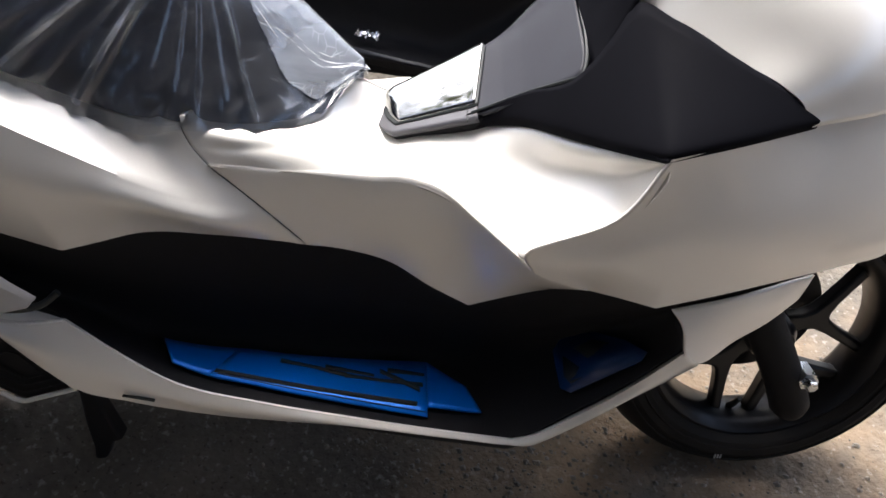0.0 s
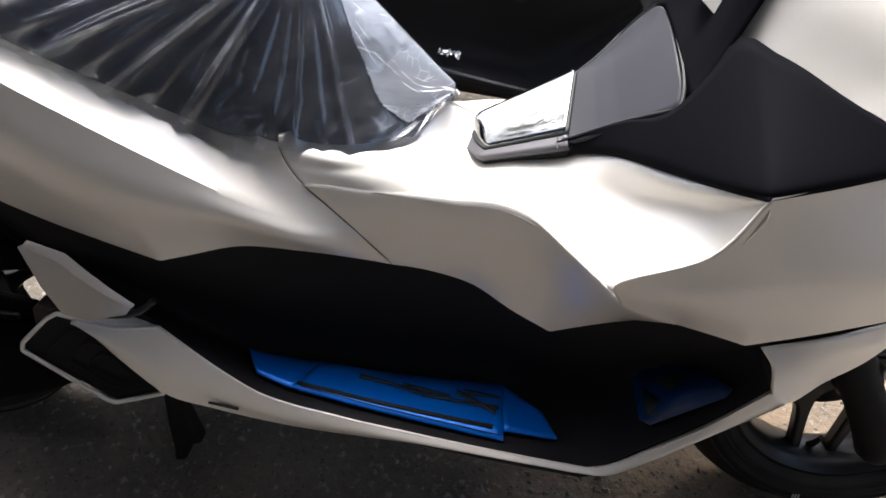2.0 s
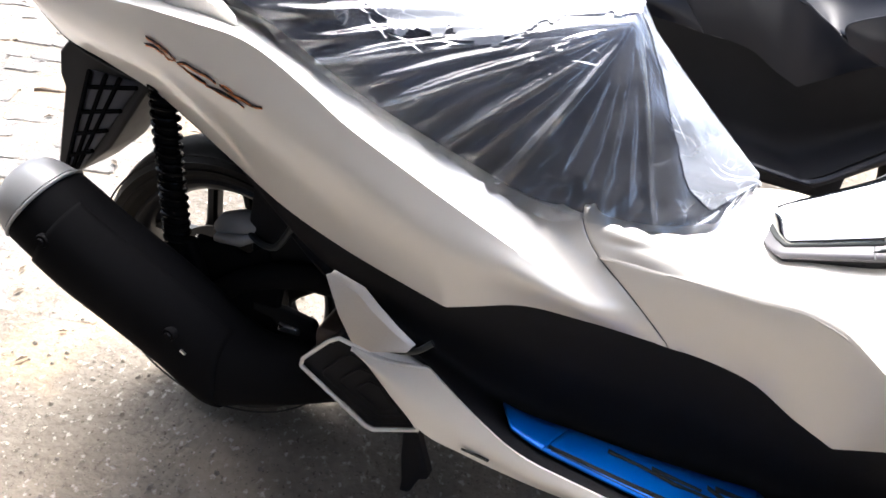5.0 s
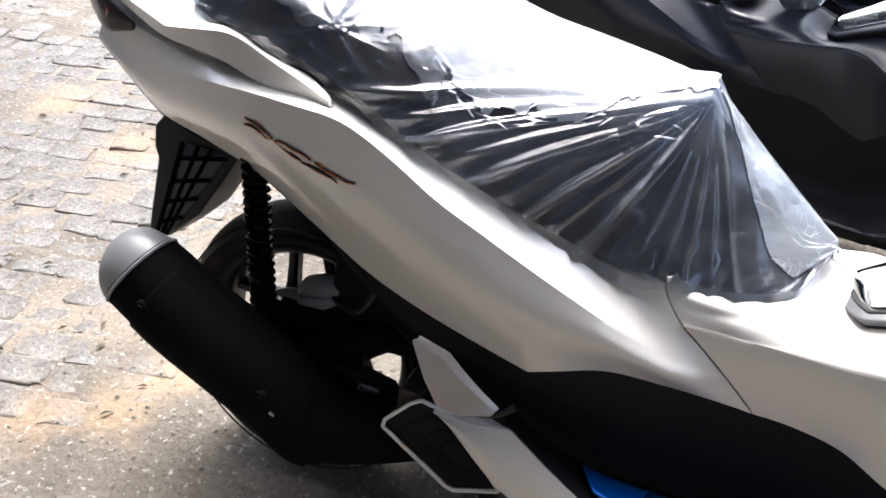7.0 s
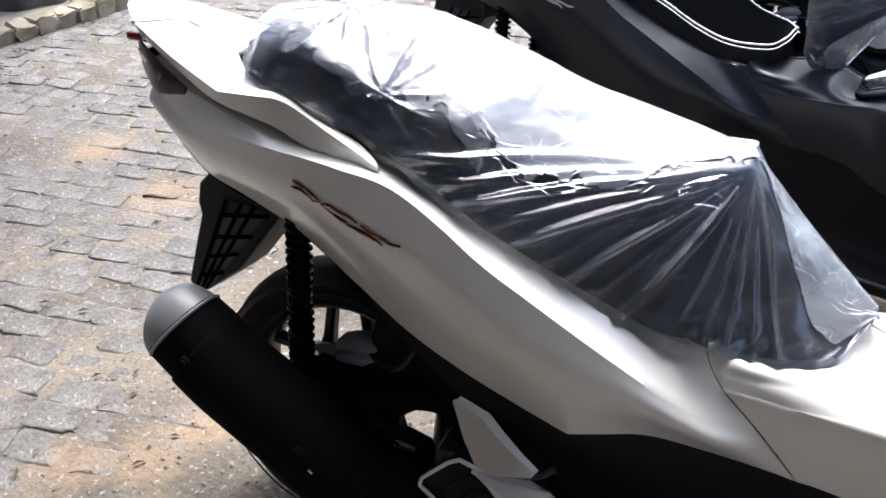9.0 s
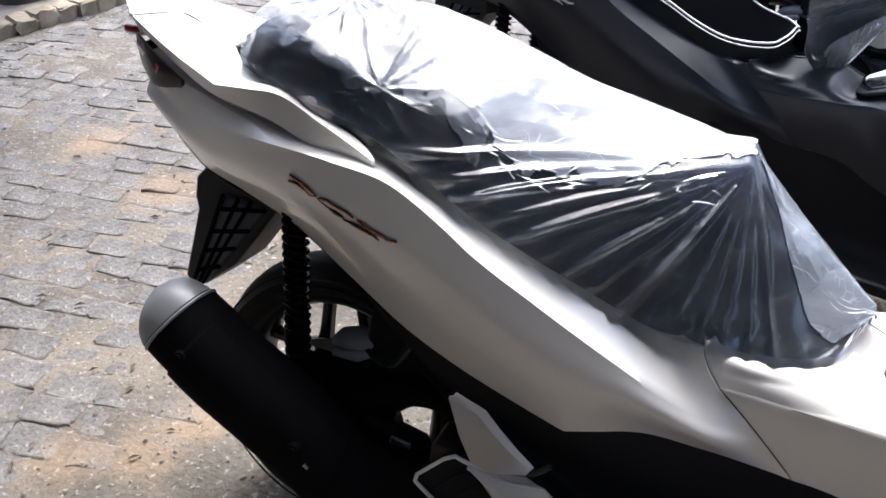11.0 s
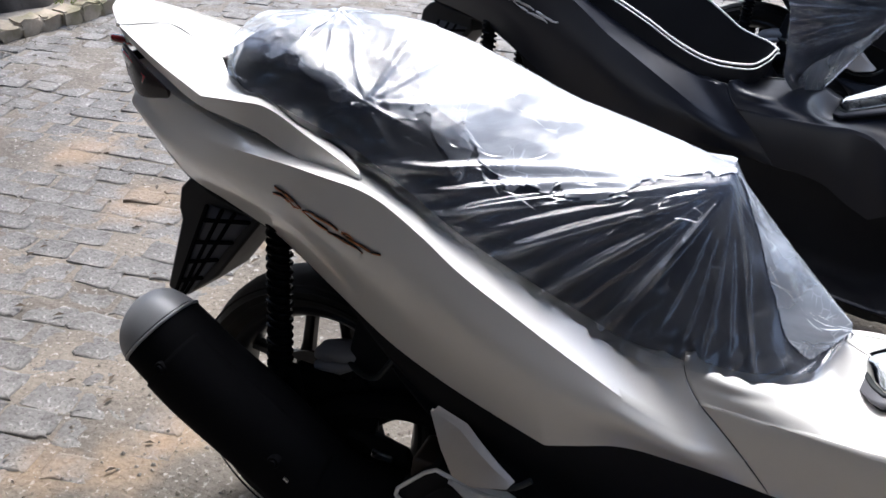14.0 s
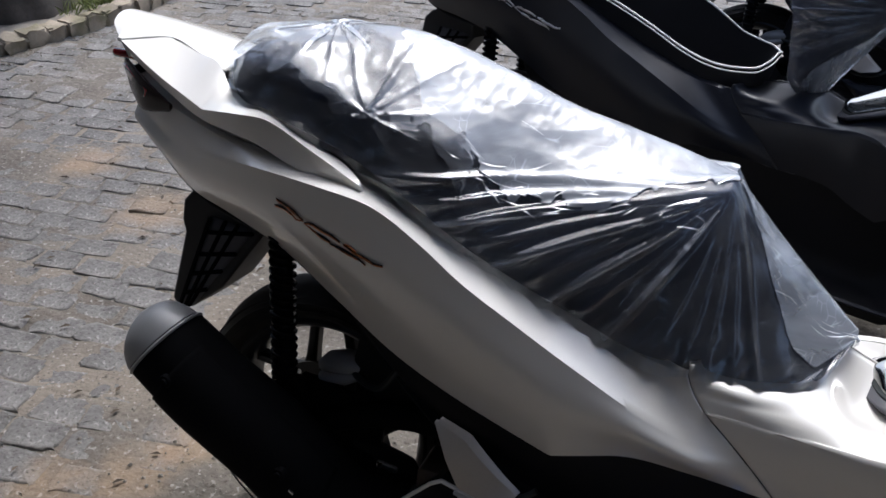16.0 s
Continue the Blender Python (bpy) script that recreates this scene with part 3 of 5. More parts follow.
    j0 = int(np.argmin(abs(out[80, :, 0] - 0.525)))
    flap = (out + nrm * 0.0016)[2:104, j0:cols - 2]
    keep = []
    for q in grid_faces(flap.shape[1], flap.shape[0]):
        i, j = divmod(q[0], flap.shape[1])
        x = flap[i, j, 0]
        ragged = 3.0 * noise.noise(Vector((x * 40, 2.0, 0)))
        if i + 2 >= 46 + ragged - 33 * min(1.0, max(0.0, (x - 0.535) / 0.115)) ** 1.3:
            keep.append(q)
    link("front_flap", flap.reshape(-1, 3), keep, FLAP, bag, "milky front flap of the bag", angle=60)
    # extra milky layer on crown and pillion: glare put into its haze, with a torn outline and gaps
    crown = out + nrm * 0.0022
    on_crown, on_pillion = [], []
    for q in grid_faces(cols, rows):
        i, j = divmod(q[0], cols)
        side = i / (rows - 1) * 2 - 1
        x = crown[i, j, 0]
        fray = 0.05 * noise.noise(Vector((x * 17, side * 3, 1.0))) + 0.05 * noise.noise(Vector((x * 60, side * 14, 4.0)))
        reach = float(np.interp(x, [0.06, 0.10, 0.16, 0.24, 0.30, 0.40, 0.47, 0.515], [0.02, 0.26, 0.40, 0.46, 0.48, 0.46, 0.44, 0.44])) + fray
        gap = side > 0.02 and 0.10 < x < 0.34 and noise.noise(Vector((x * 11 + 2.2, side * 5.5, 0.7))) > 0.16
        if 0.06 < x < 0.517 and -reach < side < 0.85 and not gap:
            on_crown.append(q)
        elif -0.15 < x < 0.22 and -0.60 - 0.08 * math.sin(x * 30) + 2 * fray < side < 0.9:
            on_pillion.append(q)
    # milky rays gathered at the pillion's pinch, their brightness put into the haze
    top = out[rows // 4: 3 * rows // 4]
    flat_top = top.reshape(-1, 3)
    for a, long, wide in ((2.3, 0.050, 0.0035), (3.3, 0.060, 0.0040), (3.9, 0.085, 0.0055), (4.75, 0.100, 0.0075), (5.55, 0.085, 0.0045), (0.25, 0.110, 0.0050), (1.1, 0.055, 0.0045)):
        v = []
        for u in np.linspace(0.04, 1.0, 12):
            h = wide * (0.25 + 0.75 * math.sin(math.pi * min(0.98, 0.1 + 0.85 * u))) * 0.6
            x, y = -0.03 + long * u * math.cos(a) * 1.2, -0.012 + long * u * math.sin(a)
            for e in (-1, 1):
                px, py = x - e * h * math.sin(a), y + e * h * math.cos(a)
                q = flat_top[np.argmin((flat_top[:, 0] - px) ** 2 + (flat_top[:, 1] - py) ** 2)]
                v.append((px, py, q[2] + 0.0035))
        link("fold", v, [(2 * i, 2 * i + 2, 2 * i + 3, 2 * i + 1) for i in range(11)], GLARE, bag)
    # short sharp crinkles, where the film is gathered; their glints are painted as pale strips
    pick = random.Random(11)
    cv, cf = [], []
    for k in range(80):
        j = pick.randrange(int(0.30 * cols), cols - 8)
        x = out[rows // 2, j, 0]
        edge = float(np.interp(x, [0.06, 0.10, 0.16, 0.24, 0.30, 0.40, 0.515], [0.02, 0.26, 0.40, 0.46, 0.48, 0.46, 0.44]))
        i, way, size = (1 - edge - pick.gauss(0.0, 0.06)) / 2 * (rows - 1), (pick.gauss(1.0, 1.2), pick.uniform(5, 22)), 0.32
        line = []
        bend = pick.gauss(0, 0.3)
        for u in np.linspace(0, 1, 6):
            a, b = i + way[0] * u + bend * way[1] * u * u * 0.3, j + way[1] * u - bend * way[0] * u * u
            a0, b0 = int(np.clip(a, 0, rows - 2)), int(np.clip(b, 0, cols - 2))
            fa, fb = min(max(a - a0, 0.0), 1.0), min(max(b - b0, 0.0), 1.0)
            p = (out[a0, b0] * (1 - fa) + out[a0 + 1, b0] * fa) * (1 - fb) + (out[a0, b0 + 1] * (1 - fa) + out[a0 + 1, b0 + 1] * fa) * fb
            line.append((p, nrm[a0, b0]))
        for u, (p, n) in enumerate(line):
            d = line[min(u + 1, 5)][0] - line[max(u - 1, 0)][0]
            c = np.cross(d, n)
            c = c / max(np.linalg.norm(c), 1e-9) * size * (0.00045 + 0.0008 * math.sin(math.pi * u / 5)) * pick.uniform(0.7, 1.3)
            cv += [p + n * 0.0030 - c, p + n * 0.0036 + c]
        base = len(cv) - 12
        cf += [(base + 2 * u, base + 2 * u + 2, base + 2 * u + 3, base + 2 * u + 1) for u in range(5)]
    tagged(link("crinkle_glints", cv, cf, CRINKLE, bag, "pale strips for the glints on short film crinkles", smooth=False), kind="stuff")
    link("crown_glare", crown.reshape(-1, 3), on_crown, GLARE, bag, "milky layer standing in for glare on the seat's crown", angle=40)
    link("pillion_haze", crown.reshape(-1, 3), on_pillion, VEIL, bag, "added hazy layer for the bright haze over the pillion", angle=40)
    return bag


def scooter(place, paint, paint_words, label, seat_up=False):
    s = new("scooter")
    s.matrix_world = place
    tagged(s, label, "scooter", "scooters parked side by side")
    # rear side cowls
    top_in = shifted(COWL_TOP, 0, 0.035, 0.006)
    mid = []
    a, b = along(COWL_CREASE, 60), along(COWL_BOTTOM, 60, (8,))
    for i in np.linspace(0, 59, 13).astype(int):
        m = 0.55 * a[i] + 0.45 * b[i]
        mid.append((m[0], m[1] - 0.015, m[2]))
    lip = shifted(COWL_BOTTOM, 0, 0.016, -0.001)
    rows = [top_in, COWL_TOP, COWL_CREASE, mid, COWL_BOTTOM, lip]
    cor = [(), (), (), (), (8,), (8,)]
    panel("side_cowl", rows, paint, s, f"{paint_words} rear side cowl", 200, 7, cor, (1, 2, 4), seam=(-1, -0.0003))
    _, _, flat = skin(rows[1:5], 200, 12, cor[1:5])
    panel("side_cowl", [mirrored(l) for l in rows], paint, s, "", 120, 4, cor, (1, 4))
    # flourish on the cowl: dark strokes with a copper edge
    strokes = [[(-0.022, 0.667), (-0.006, 0.6625), (0.011, 0.655), (0.020, 0.6488)], [(-0.025, 0.6573), (-0.010, 0.6576), (0.000, 0.6528)], [(0.0224, 0.6466), (0.0316, 0.6484), (0.0465, 0.6447), (0.0651, 0.6405), (0.0762, 0.636)],
               [(0.0403, 0.6375), (0.0537, 0.6335), (0.0612, 0.6316)], [(0.0597, 0.6286), (0.0761, 0.6273), (0.091, 0.6237), (0.1058, 0.6187), (0.1117, 0.6152)], [(0.0814, 0.6344), (0.0925, 0.6290), (0.1131, 0.6240), (0.1241, 0.6206), (0.1373, 0.6213)]]
    strokes = [[(x + 0.012, z + 0.005) for x, z in st] for st in strokes]
    threads = [[(0.000, 0.6528), (0.012, 0.6462), (0.020, 0.6488)], [(0.0223, 0.6455), (0.0330, 0.6395), (0.0600, 0.6318)], [(0.0690, 0.6255), (0.0880, 0.6205), (0.1058, 0.6187)], [(0.0814, 0.6344), (0.0900, 0.6330), (0.1000, 0.6285)]]
    threads = [[(x + 0.012, z + 0.005) for x, z in st] for st in threads]
    badge = new("badge")
    badge.parent = s
    tagged(badge, "abstract dark badge strokes with copper edges")
    for k, st in enumerate(strokes + threads):
        for dz, wide, m, up in ((0.0, 0.0030, PLASTIC if paint is WHITE else SILVER, 0.0030), (-0.0019, 0.0034, COPPER if paint is WHITE else SILVER, 0.0022)):
            if k >= len(strokes):
                if dz == 0.0:
                    continue
                dz, wide = 0.0, 0.0022
            line = [(x, 0, z + dz) for x, z in st]
            pts = along(line, 14)
            v = []
            for i, (x, _, z) in enumerate(pts):
                u = i / 13
                h = wide * (0.35 + 0.65 * math.sin(math.pi * min(max(u, 0.06), 0.94)))
                for e in (-1, 1):
                    v.append((x, depth_on(flat, x, z + e * h / 2) - up * 0.55, z + e * h / 2))
            link("stroke", v, [(2 * i, 2 * i + 2, 2 * i + 3, 2 * i + 1) for i in range(13)], m, badge, solid=0.0008)
    # front cover between seat and leg shield
    low_mid = []
    a, b = along(COVER_RIDGE, 60), along(COVER_EDGE, 60, (4,))
    for i in np.linspace(0, 59, 10).astype(int):
        m = 0.5 * (a[i] + b[i])
        low_mid.append((m[0], m[1] - 0.004, m[2]))
    seam_edge = COVER_EDGE[:]
    ridge = COVER_RIDGE[:]
    for side in (1, -1):
        fl = (lambda l: l) if side == 1 else mirrored
        panel("lower_cover", [fl(l) for l in (shifted(ridge, 0, 0.012, 0.004), ridge, low_mid, seam_edge, shifted(seam_edge, 0, 0.014, -0.001))], paint, s, f"{paint_words} lower side cover" if side == 1 else "",
              110, 6, [(), (), (), (4,), (4,)], (3,), seam=(0, 0.0003))
    deck0 = [(0.520, 0.0, 0.575), (0.60, 0.0, 0.585), (0.68, 0.0, 0.590), (0.74, 0.0, 0.570), (0.80, 0.0, 0.572), (0.88, -0.02, 0.60), (0.93, -0.09, 0.605), (0.985, -0.25, 0.632)]
    deck1 = [(0.523, -0.143, 0.565), (0.572, -0.129, 0.562), (0.630, -0.106, 0.563), (0.668, -0.078, 0.563), (0.705, -0.062, 0.538), (0.7375, -0.062, 0.5355), (0.769, -0.072, 0.5475), (0.8307, -0.091, 0.5682), (0.8591, -0.108, 0.580), (0.8812, -0.133, 0.5898), (0.9068, -0.177, 0.598), (0.928, -0.207, 0.603), (0.9466, -0.237, 0.609), (0.963, -0.267, 0.616), (0.985, -0.297, 0.626)]
    deck2 = [(0.530, -0.1475, 0.540), (0.60, -0.146, 0.543), (0.66, -0.138, 0.545), (0.72, -0.126, 0.537), (0.78, -0.130, 0.535), (0.84, -0.146, 0.536), (0.89, -0.175, 0.549), (0.93, -0.215, 0.568), (0.965, -0.258, 0.590), (0.986, -0.298, 0.622)]
    deck3 = [(0.546, -0.146, 0.521), (0.600, -0.1515, 0.522), (0.642, -0.1565, 0.524), (0.715, -0.168, 0.527), (0.763, -0.178, 0.531), (0.799, -0.195, 0.526), (0.835, -0.220, 0.511), (0.863, -0.246, 0.496), (0.885, -0.264, 0.496), (0.915, -0.272, 0.517),
             (0.94, -0.279, 0.535), (0.965, -0.288, 0.555), (0.987, -0.299, 0.605)]
    for side in (1, -1):
        fl = (lambda l: l) if side == 1 else mirrored
        panel("centre_cover", [fl(l) for l in (deck0, deck1, deck2, deck3)], paint, s, f"{paint_words} centre tunnel cover" if side == 1 else "", 120, 10, seam=(0, 0.0003, 0.05))
    # seam between the two covers
    seam = along(SEAM, 30, (), False)
    tube("panel_gap", [p + np.array((0, 0.0008, 0)) for p in seam], 0.0010, BLACK_RUB, s, sides=6)
    panel("seam_backing", [[tuple(p + np.array((dx, 0.0045, 0.3 * dx))) for p in seam[2:-6]] for dx in (0.02, 0.0, -0.02)], paint, s, "", 22, 3, (), (), False, 0.001)
    for side in (1, -1):
        tray = [shifted(COWL_TOP[2:], 0, 0.02, -0.004), [(x, y * 0.3, z + 0.004) for x, y, z in COWL_TOP[2:]], [(x, 0, z + 0.004) for x, _, z in COWL_TOP[2:]]]
        panel("seat_tray", [l if side == 1 else mirrored(l) for l in tray], PLASTIC, s, "", 50, 4)
    # crowned surface of the tunnel, shared by its lids
    def lid_z(x, y, off=0.0):
        crown = float(np.interp(x, [0.70, 0.709, 0.7364, 0.78, 0.822, 0.84, 0.86, 0.88, 0.90, 0.93, 0.95], [0.540, 0.548, 0.572, 0.598, 0.624, 0.636, 0.650, 0.668, 0.690, 0.724, 0.748]))
        slope = float(np.interp(x, [0.70, 0.7364, 0.83, 0.93], [0.40, 0.40, 0.47, 0.48]))
        r = float(np.interp(x, [0.70, 0.84, 0.93], [0.003, 0.010, 0.05]))
        return crown - slope * (math.sqrt(y * y + r * r) - r) + off

    # leg shield
    c1 = [(0.985, -0.302, 0.628), (1.048, -0.285, 0.640), (1.137, -0.246, 0.652), (1.2, -0.226, 0.660), (1.3, -0.175, 0.665), (1.40, -0.10, 0.66)]
    c2 = [(0.952, -0.291, 0.559), (1.0, -0.288, 0.556), (1.074, -0.278, 0.556), (1.171, -0.253, 0.561), (1.255, -0.223, 0.56), (1.35, -0.17, 0.56), (1.42, -0.10, 0.56)]
    c3 = [(0.877, -0.281, 0.516), (0.94, -0.283, 0.503), (1.0, -0.279, 0.50), (1.1, -0.264, 0.505), (1.2, -0.238, 0.515), (1.305, -0.20, 0.52), (1.41, -0.10, 0.52)]
    c4 = [(0.886, -0.268, 0.484), (0.922, -0.268, 0.472), (0.951, -0.252, 0.457), (0.989, -0.257, 0.4515), (1.026, -0.260, 0.444), (1.099, -0.250, 0.460), (1.165, -0.235, 0.472), (1.236, -0.215, 0.482), (1.305, -0.190, 0.490), (1.39, -0.10, 0.50)]
    c0 = shifted(c1, 0.004, 0.03, 0.0)
    c5 = shifted(c4, 0.004, 0.02, 0.002)
    for side in (1, -1):
        fl = (lambda l: l) if side == 1 else mirrored
        panel("leg_shield", [fl(l) for l in (c0, c1, c2, c3, c4, c5)], paint, s, f"{paint_words} leg shield" if side == 1 else "", 120, 6, [(), (), (), (), (4,), (4,)], (1, 4))
        k1 = [(0.940, -0.095, 0.757), (0.9751, -0.13, 0.730), (1.0105, -0.175, 0.7176), (1.0542, -0.215, 0.7023), (1.1001, -0.243, 0.6848), (1.1188, -0.246, 0.6726), (1.1283, -0.247, 0.6582), (1.133, -0.2485, 0.6515)]
        k2 = [(0.985, -0.09, 0.822), (1.03, -0.135, 0.80), (1.08, -0.175, 0.79), (1.15, -0.212, 0.755), (1.20, -0.224, 0.70), (1.215, -0.222, 0.662)]
        k3 = [(1.06, -0.04, 0.885), (1.12, -0.08, 0.86), (1.2, -0.11, 0.83), (1.29, -0.13, 0.77), (1.36, -0.13, 0.70), (1.38, -0.115, 0.665)]
        panel("front_cowl", [fl(l) for l in (shifted(k1, 0.004, 0.02, 0.0), k1, k2, k3)], paint, s, f"{paint_words} upper front cowl" if side == 1 else "", 60, 6, (), (1,), False)
        # inner leg panel, dark
        e1 = shifted([(0.815, -0.0905, 0.565)] + TRIM[2:], 0, -0.001, 0.001)
        e3 = [(x, y, lid_z(x, y, -0.0008)) for x, y in ((0.822, -0.0935), (0.8353, -0.0965), (0.8828, -0.1240), (0.9221, -0.1650), (0.9345, -0.1650))] + [(0.953, -0.160, 0.698), (0.972, -0.150, 0.728), (1.001, -0.190, 0.724), (1.047, -0.228, 0.704), (1.098, -0.243, 0.680), (1.1385, -0.246, 0.655)]
        low, high = along(e1, 40, (8,)), along(e3, 40)
        e2 = [tuple(p + 0.12 * (q - p) + np.array((0, -0.002, 0.005))) for p, q in zip(low, high)]
        panel("inner_panel", [fl(l) for l in (shifted(e1, 0.002, 0.014, -0.006), e1, e2, e3)], SATIN, s, "dark grey satin inner leg panel" if side == 1 else "", 160, 8, [(8,), (8,), (), ()], (1,))
        f1 = [(0.9315, 0.0, 0.728), (0.932, -0.045, 0.717), (0.9335, -0.10, 0.696), (0.935, -0.140, 0.678), (0.937, -0.168, 0.666)]
        f2 = [(0.940, 0.0, 0.760), (0.946, -0.045, 0.752), (0.955, -0.10, 0.744), (0.962, -0.135, 0.738), (0.972, -0.150, 0.730)]
        f3 = [(0.96, 0.0, 0.84), (0.970, -0.04, 0.84), (0.98, -0.08, 0.845), (0.995, -0.11, 0.85), (1.03, -0.12, 0.855)]
        panel("dash_panel", [fl(l) for l in (f1, f2, f3)], SATIN, s, "", 30, 8, (), (), False)
    # tunnel lid and fuel lid, cut by gaps
    def crowned(name, ends, widths, off, mat, words, tilt=0.0, solid=0.004, nx=40, half=14, round_off=0.0):
        v = []
        for i in range(nx):
            x = ends[0] + (ends[1] - ends[0]) * i / (nx - 1)
            w = float(np.interp(x, [q[0] for q in widths], [q[1] for q in widths]))
            for j in range(-half, half + 1):
                y = w * j / half
                xx = x - tilt * abs(y) * i / (nx - 1)
                v.append((xx, y, lid_z(xx, y, off) - round_off * (abs(y) / max(w, 1e-6)) ** 3))
        return link(name, v, grid_faces(2 * half + 1, nx), mat, s, words, True, 40, -solid, 0.0)

    frame_w = [(0.7085, 0.003), (0.7172, 0.0304), (0.7246, 0.0499), (0.732, 0.0655), (0.7385, 0.0735), (0.7697, 0.0855), (0.832, 0.1085)]
    crowned("lid_skirt", (0.7085, 0.838), [(x + 0.002, w - 0.0035) for x, w in frame_w], -0.0062, PLASTIC, "black skirt under the lid frame", solid=0.02)
    crowned("lid_frame", (0.706, 0.832), frame_w, 0.0, LID, "silver grey frame round the fuel lid", solid=0.006)
    lid_w = [(0.7262, 0.012), (0.7355, 0.0430), (0.7452, 0.0600), (0.7878, 0.0720), (0.842, 0.0870)]
    crowned("lid_seal", (0.7215, 0.8435), [(x - 0.003, w + 0.003) for x, w in lid_w], 0.0012, BLACK_RUB, "", 0.125, 0.002)
    crowned("fuel_lid", (0.7262, 0.8400), lid_w, 0.0066, CHROME, "polished dark chrome fuel lid", 0.125, 0.003, round_off=0.0045)
    tunnel_w = [(0.838, 0.098), (0.8828, 0.1228), (0.9221, 0.1630), (0.9255, 0.1632), (0.9285, 0.155), (0.9305, 0.135)]
    v = []
    for i in range(48):
        u = i / 47
        for j in range(-16, 17):
            x1 = 0.8440 + (0.9305 - 0.8440) * u
            y = float(np.interp(x1, [q[0] for q in tunnel_w], [q[1] for q in tunnel_w])) * j / 16
            x = x1 - 0.125 * abs(y) * (1 - u)
            v.append((x, y, lid_z(x, y, -0.0012 + 0.0005 * u * u)))
    link("tunnel_lid", v, grid_faces(33, 48), GREY, s, "satin grey tunnel lid", True, 40, -0.004)
    for side in (1, -1):
        fl = (lambda l: l) if side == 1 else mirrored
        edge = [(0.826, -0.0965), (0.8351, -0.0985), (0.8828, -0.1248), (0.9221, -0.1655), (0.9265, -0.1655), (0.9300, -0.157), (0.9325, -0.135), (0.9325, -0.09), (0.9325, -0.045)]
        gap = along([(x, y, lid_z(x, y, 0.0006)) for x, y in edge], 60, (3,), False)
        tube("lid_gap", [fl([tuple(p)])[0] for p in gap], 0.0021, BLACK_RUB, s, sides=6)
    v = []
    for i in range(24):
        x = 0.800 + 0.045 * i / 23
        w = float(np.interp(x, [0.800, 0.832, 0.845], [0.094, 0.106, 0.100]))
        v += [(x, w * j / 12, lid_z(x, w * j / 12, -0.0025)) for j in range(-12, 13)]
    link("lid_bed", v, grid_faces(25, 24), SATIN, s, "", True, 40, -0.004)
    tube("frame_split", [(0.8215, y, lid_z(0.8215, y, 0.0002)) for y in np.linspace(-0.106, -0.088, 6)], 0.0007, BLACK_RUB, s, sides=5)
    # unseen upper fairing round the instruments, added to shade the front cowl
    if paint is WHITE:
        u1 = [(0.965, -0.105, 0.850), (1.05, -0.125, 0.875), (1.18, -0.110, 0.850), (1.29, -0.050, 0.800)]
        u2 = [(0.985, -0.105, 0.950), (1.07, -0.120, 0.985), (1.18, -0.095, 0.955), (1.27, -0.040, 0.870)]
        u3 = [(1.010, 0.0, 1.000), (1.08, 0.0, 1.085), (1.18, 0.0, 1.045), (1.26, 0.0, 0.900)]
        v, f, _ = skin([u1, u2, u3, mirrored(u2), mirrored(u1)], 30, 8)
        link("upper_fairing", v, f, PLASTIC, s, "unseen black upper fairing added to shade the front cowl", solid=0.004)
    # floor well
    for side in (1, -1):
        fl = (lambda l: l) if side == 1 else mirrored
        g1 = [(0.03, -0.10, 0.575), (0.10, -0.125, 0.535), (0.235, -0.146, 0.475), (0.381, -0.152, 0.432), (0.465, -0.143, 0.455), (0.545, -0.132, 0.452), (0.646, -0.122, 0.441), (0.745, -0.133, 0.430), (0.841, -0.152, 0.392), (0.909, -0.195, 0.440), (0.989, -0.24, 0.464), (1.045, -0.245, 0.452)]
        g2 = [(0.06, -0.10, 0.50), (0.15, -0.13, 0.45), (0.25, -0.142, 0.42), (0.40, -0.125, 0.375), (0.55, -0.108, 0.35), (0.70, -0.100, 0.34), (0.85, -0.122, 0.335), (0.95, -0.170, 0.37), (1.03, -0.212, 0.41), (1.062, -0.235, 0.435)]
        g3 = [(0.20, -0.135, 0.40), (0.33, -0.125, 0.335), (0.45, -0.108, 0.268), (0.60, -0.100, 0.243), (0.78, -0.100, 0.236), (0.87, -0.115, 0.238), (0.96, -0.150, 0.305), (1.03, -0.190, 0.37), (1.066, -0.222, 0.412)]
        g4 = [(0.30, -0.160, 0.365), (0.372, -0.168, 0.326), (0.429, -0.181, 0.293), (0.501, -0.196, 0.260), (0.595, -0.204, 0.244), (0.696, -0.210, 0.233), (0.820, -0.218, 0.223), (0.907, -0.224, 0.219), (0.930, -0.227, 0.232), (0.976, -0.234, 0.277), (1.020, -0.240, 0.320), (1.081, -0.247, 0.390)]
        g5 = shifted(g4, 0, 0.012, -0.03)
        panel("floor_well", [fl(l) for l in (g1, g2, g3, g4, g5)], PLASTIC, s, "matt black footwell and floorboard" if side == 1 else "", 160, 8, [(), (), (), (7,), (7,)], (3,))
    fin, fout = along(g3, 400), along(g4, 400)

    def floor_at(x, y, up):
        i, o = fin[np.argmin(abs(fin[:, 0] - x))], fout[np.argmin(abs(fout[:, 0] - x))]
        k = min(max((y - i[1]) / (o[1] - i[1]), 0), 1)
        return (x, y, i[2] + (o[2] - i[2]) * k + up)

    if paint is WHITE:
        # blue floor mat with black grooves and raised dark figures, and its front piece
        mat = new("floor_mat")
        mat.matrix_world = place
        tagged(mat, "blue rubber floor mat with black grooves lying in the footwell", "floor mat")

        def sheet(name, corners, up, thick, m, nu=26, nv=6):
            (a, b), (d, c) = (np.array(corners[0]), np.array(corners[1])), (np.array(corners[3]), np.array(corners[2]))
            v = []
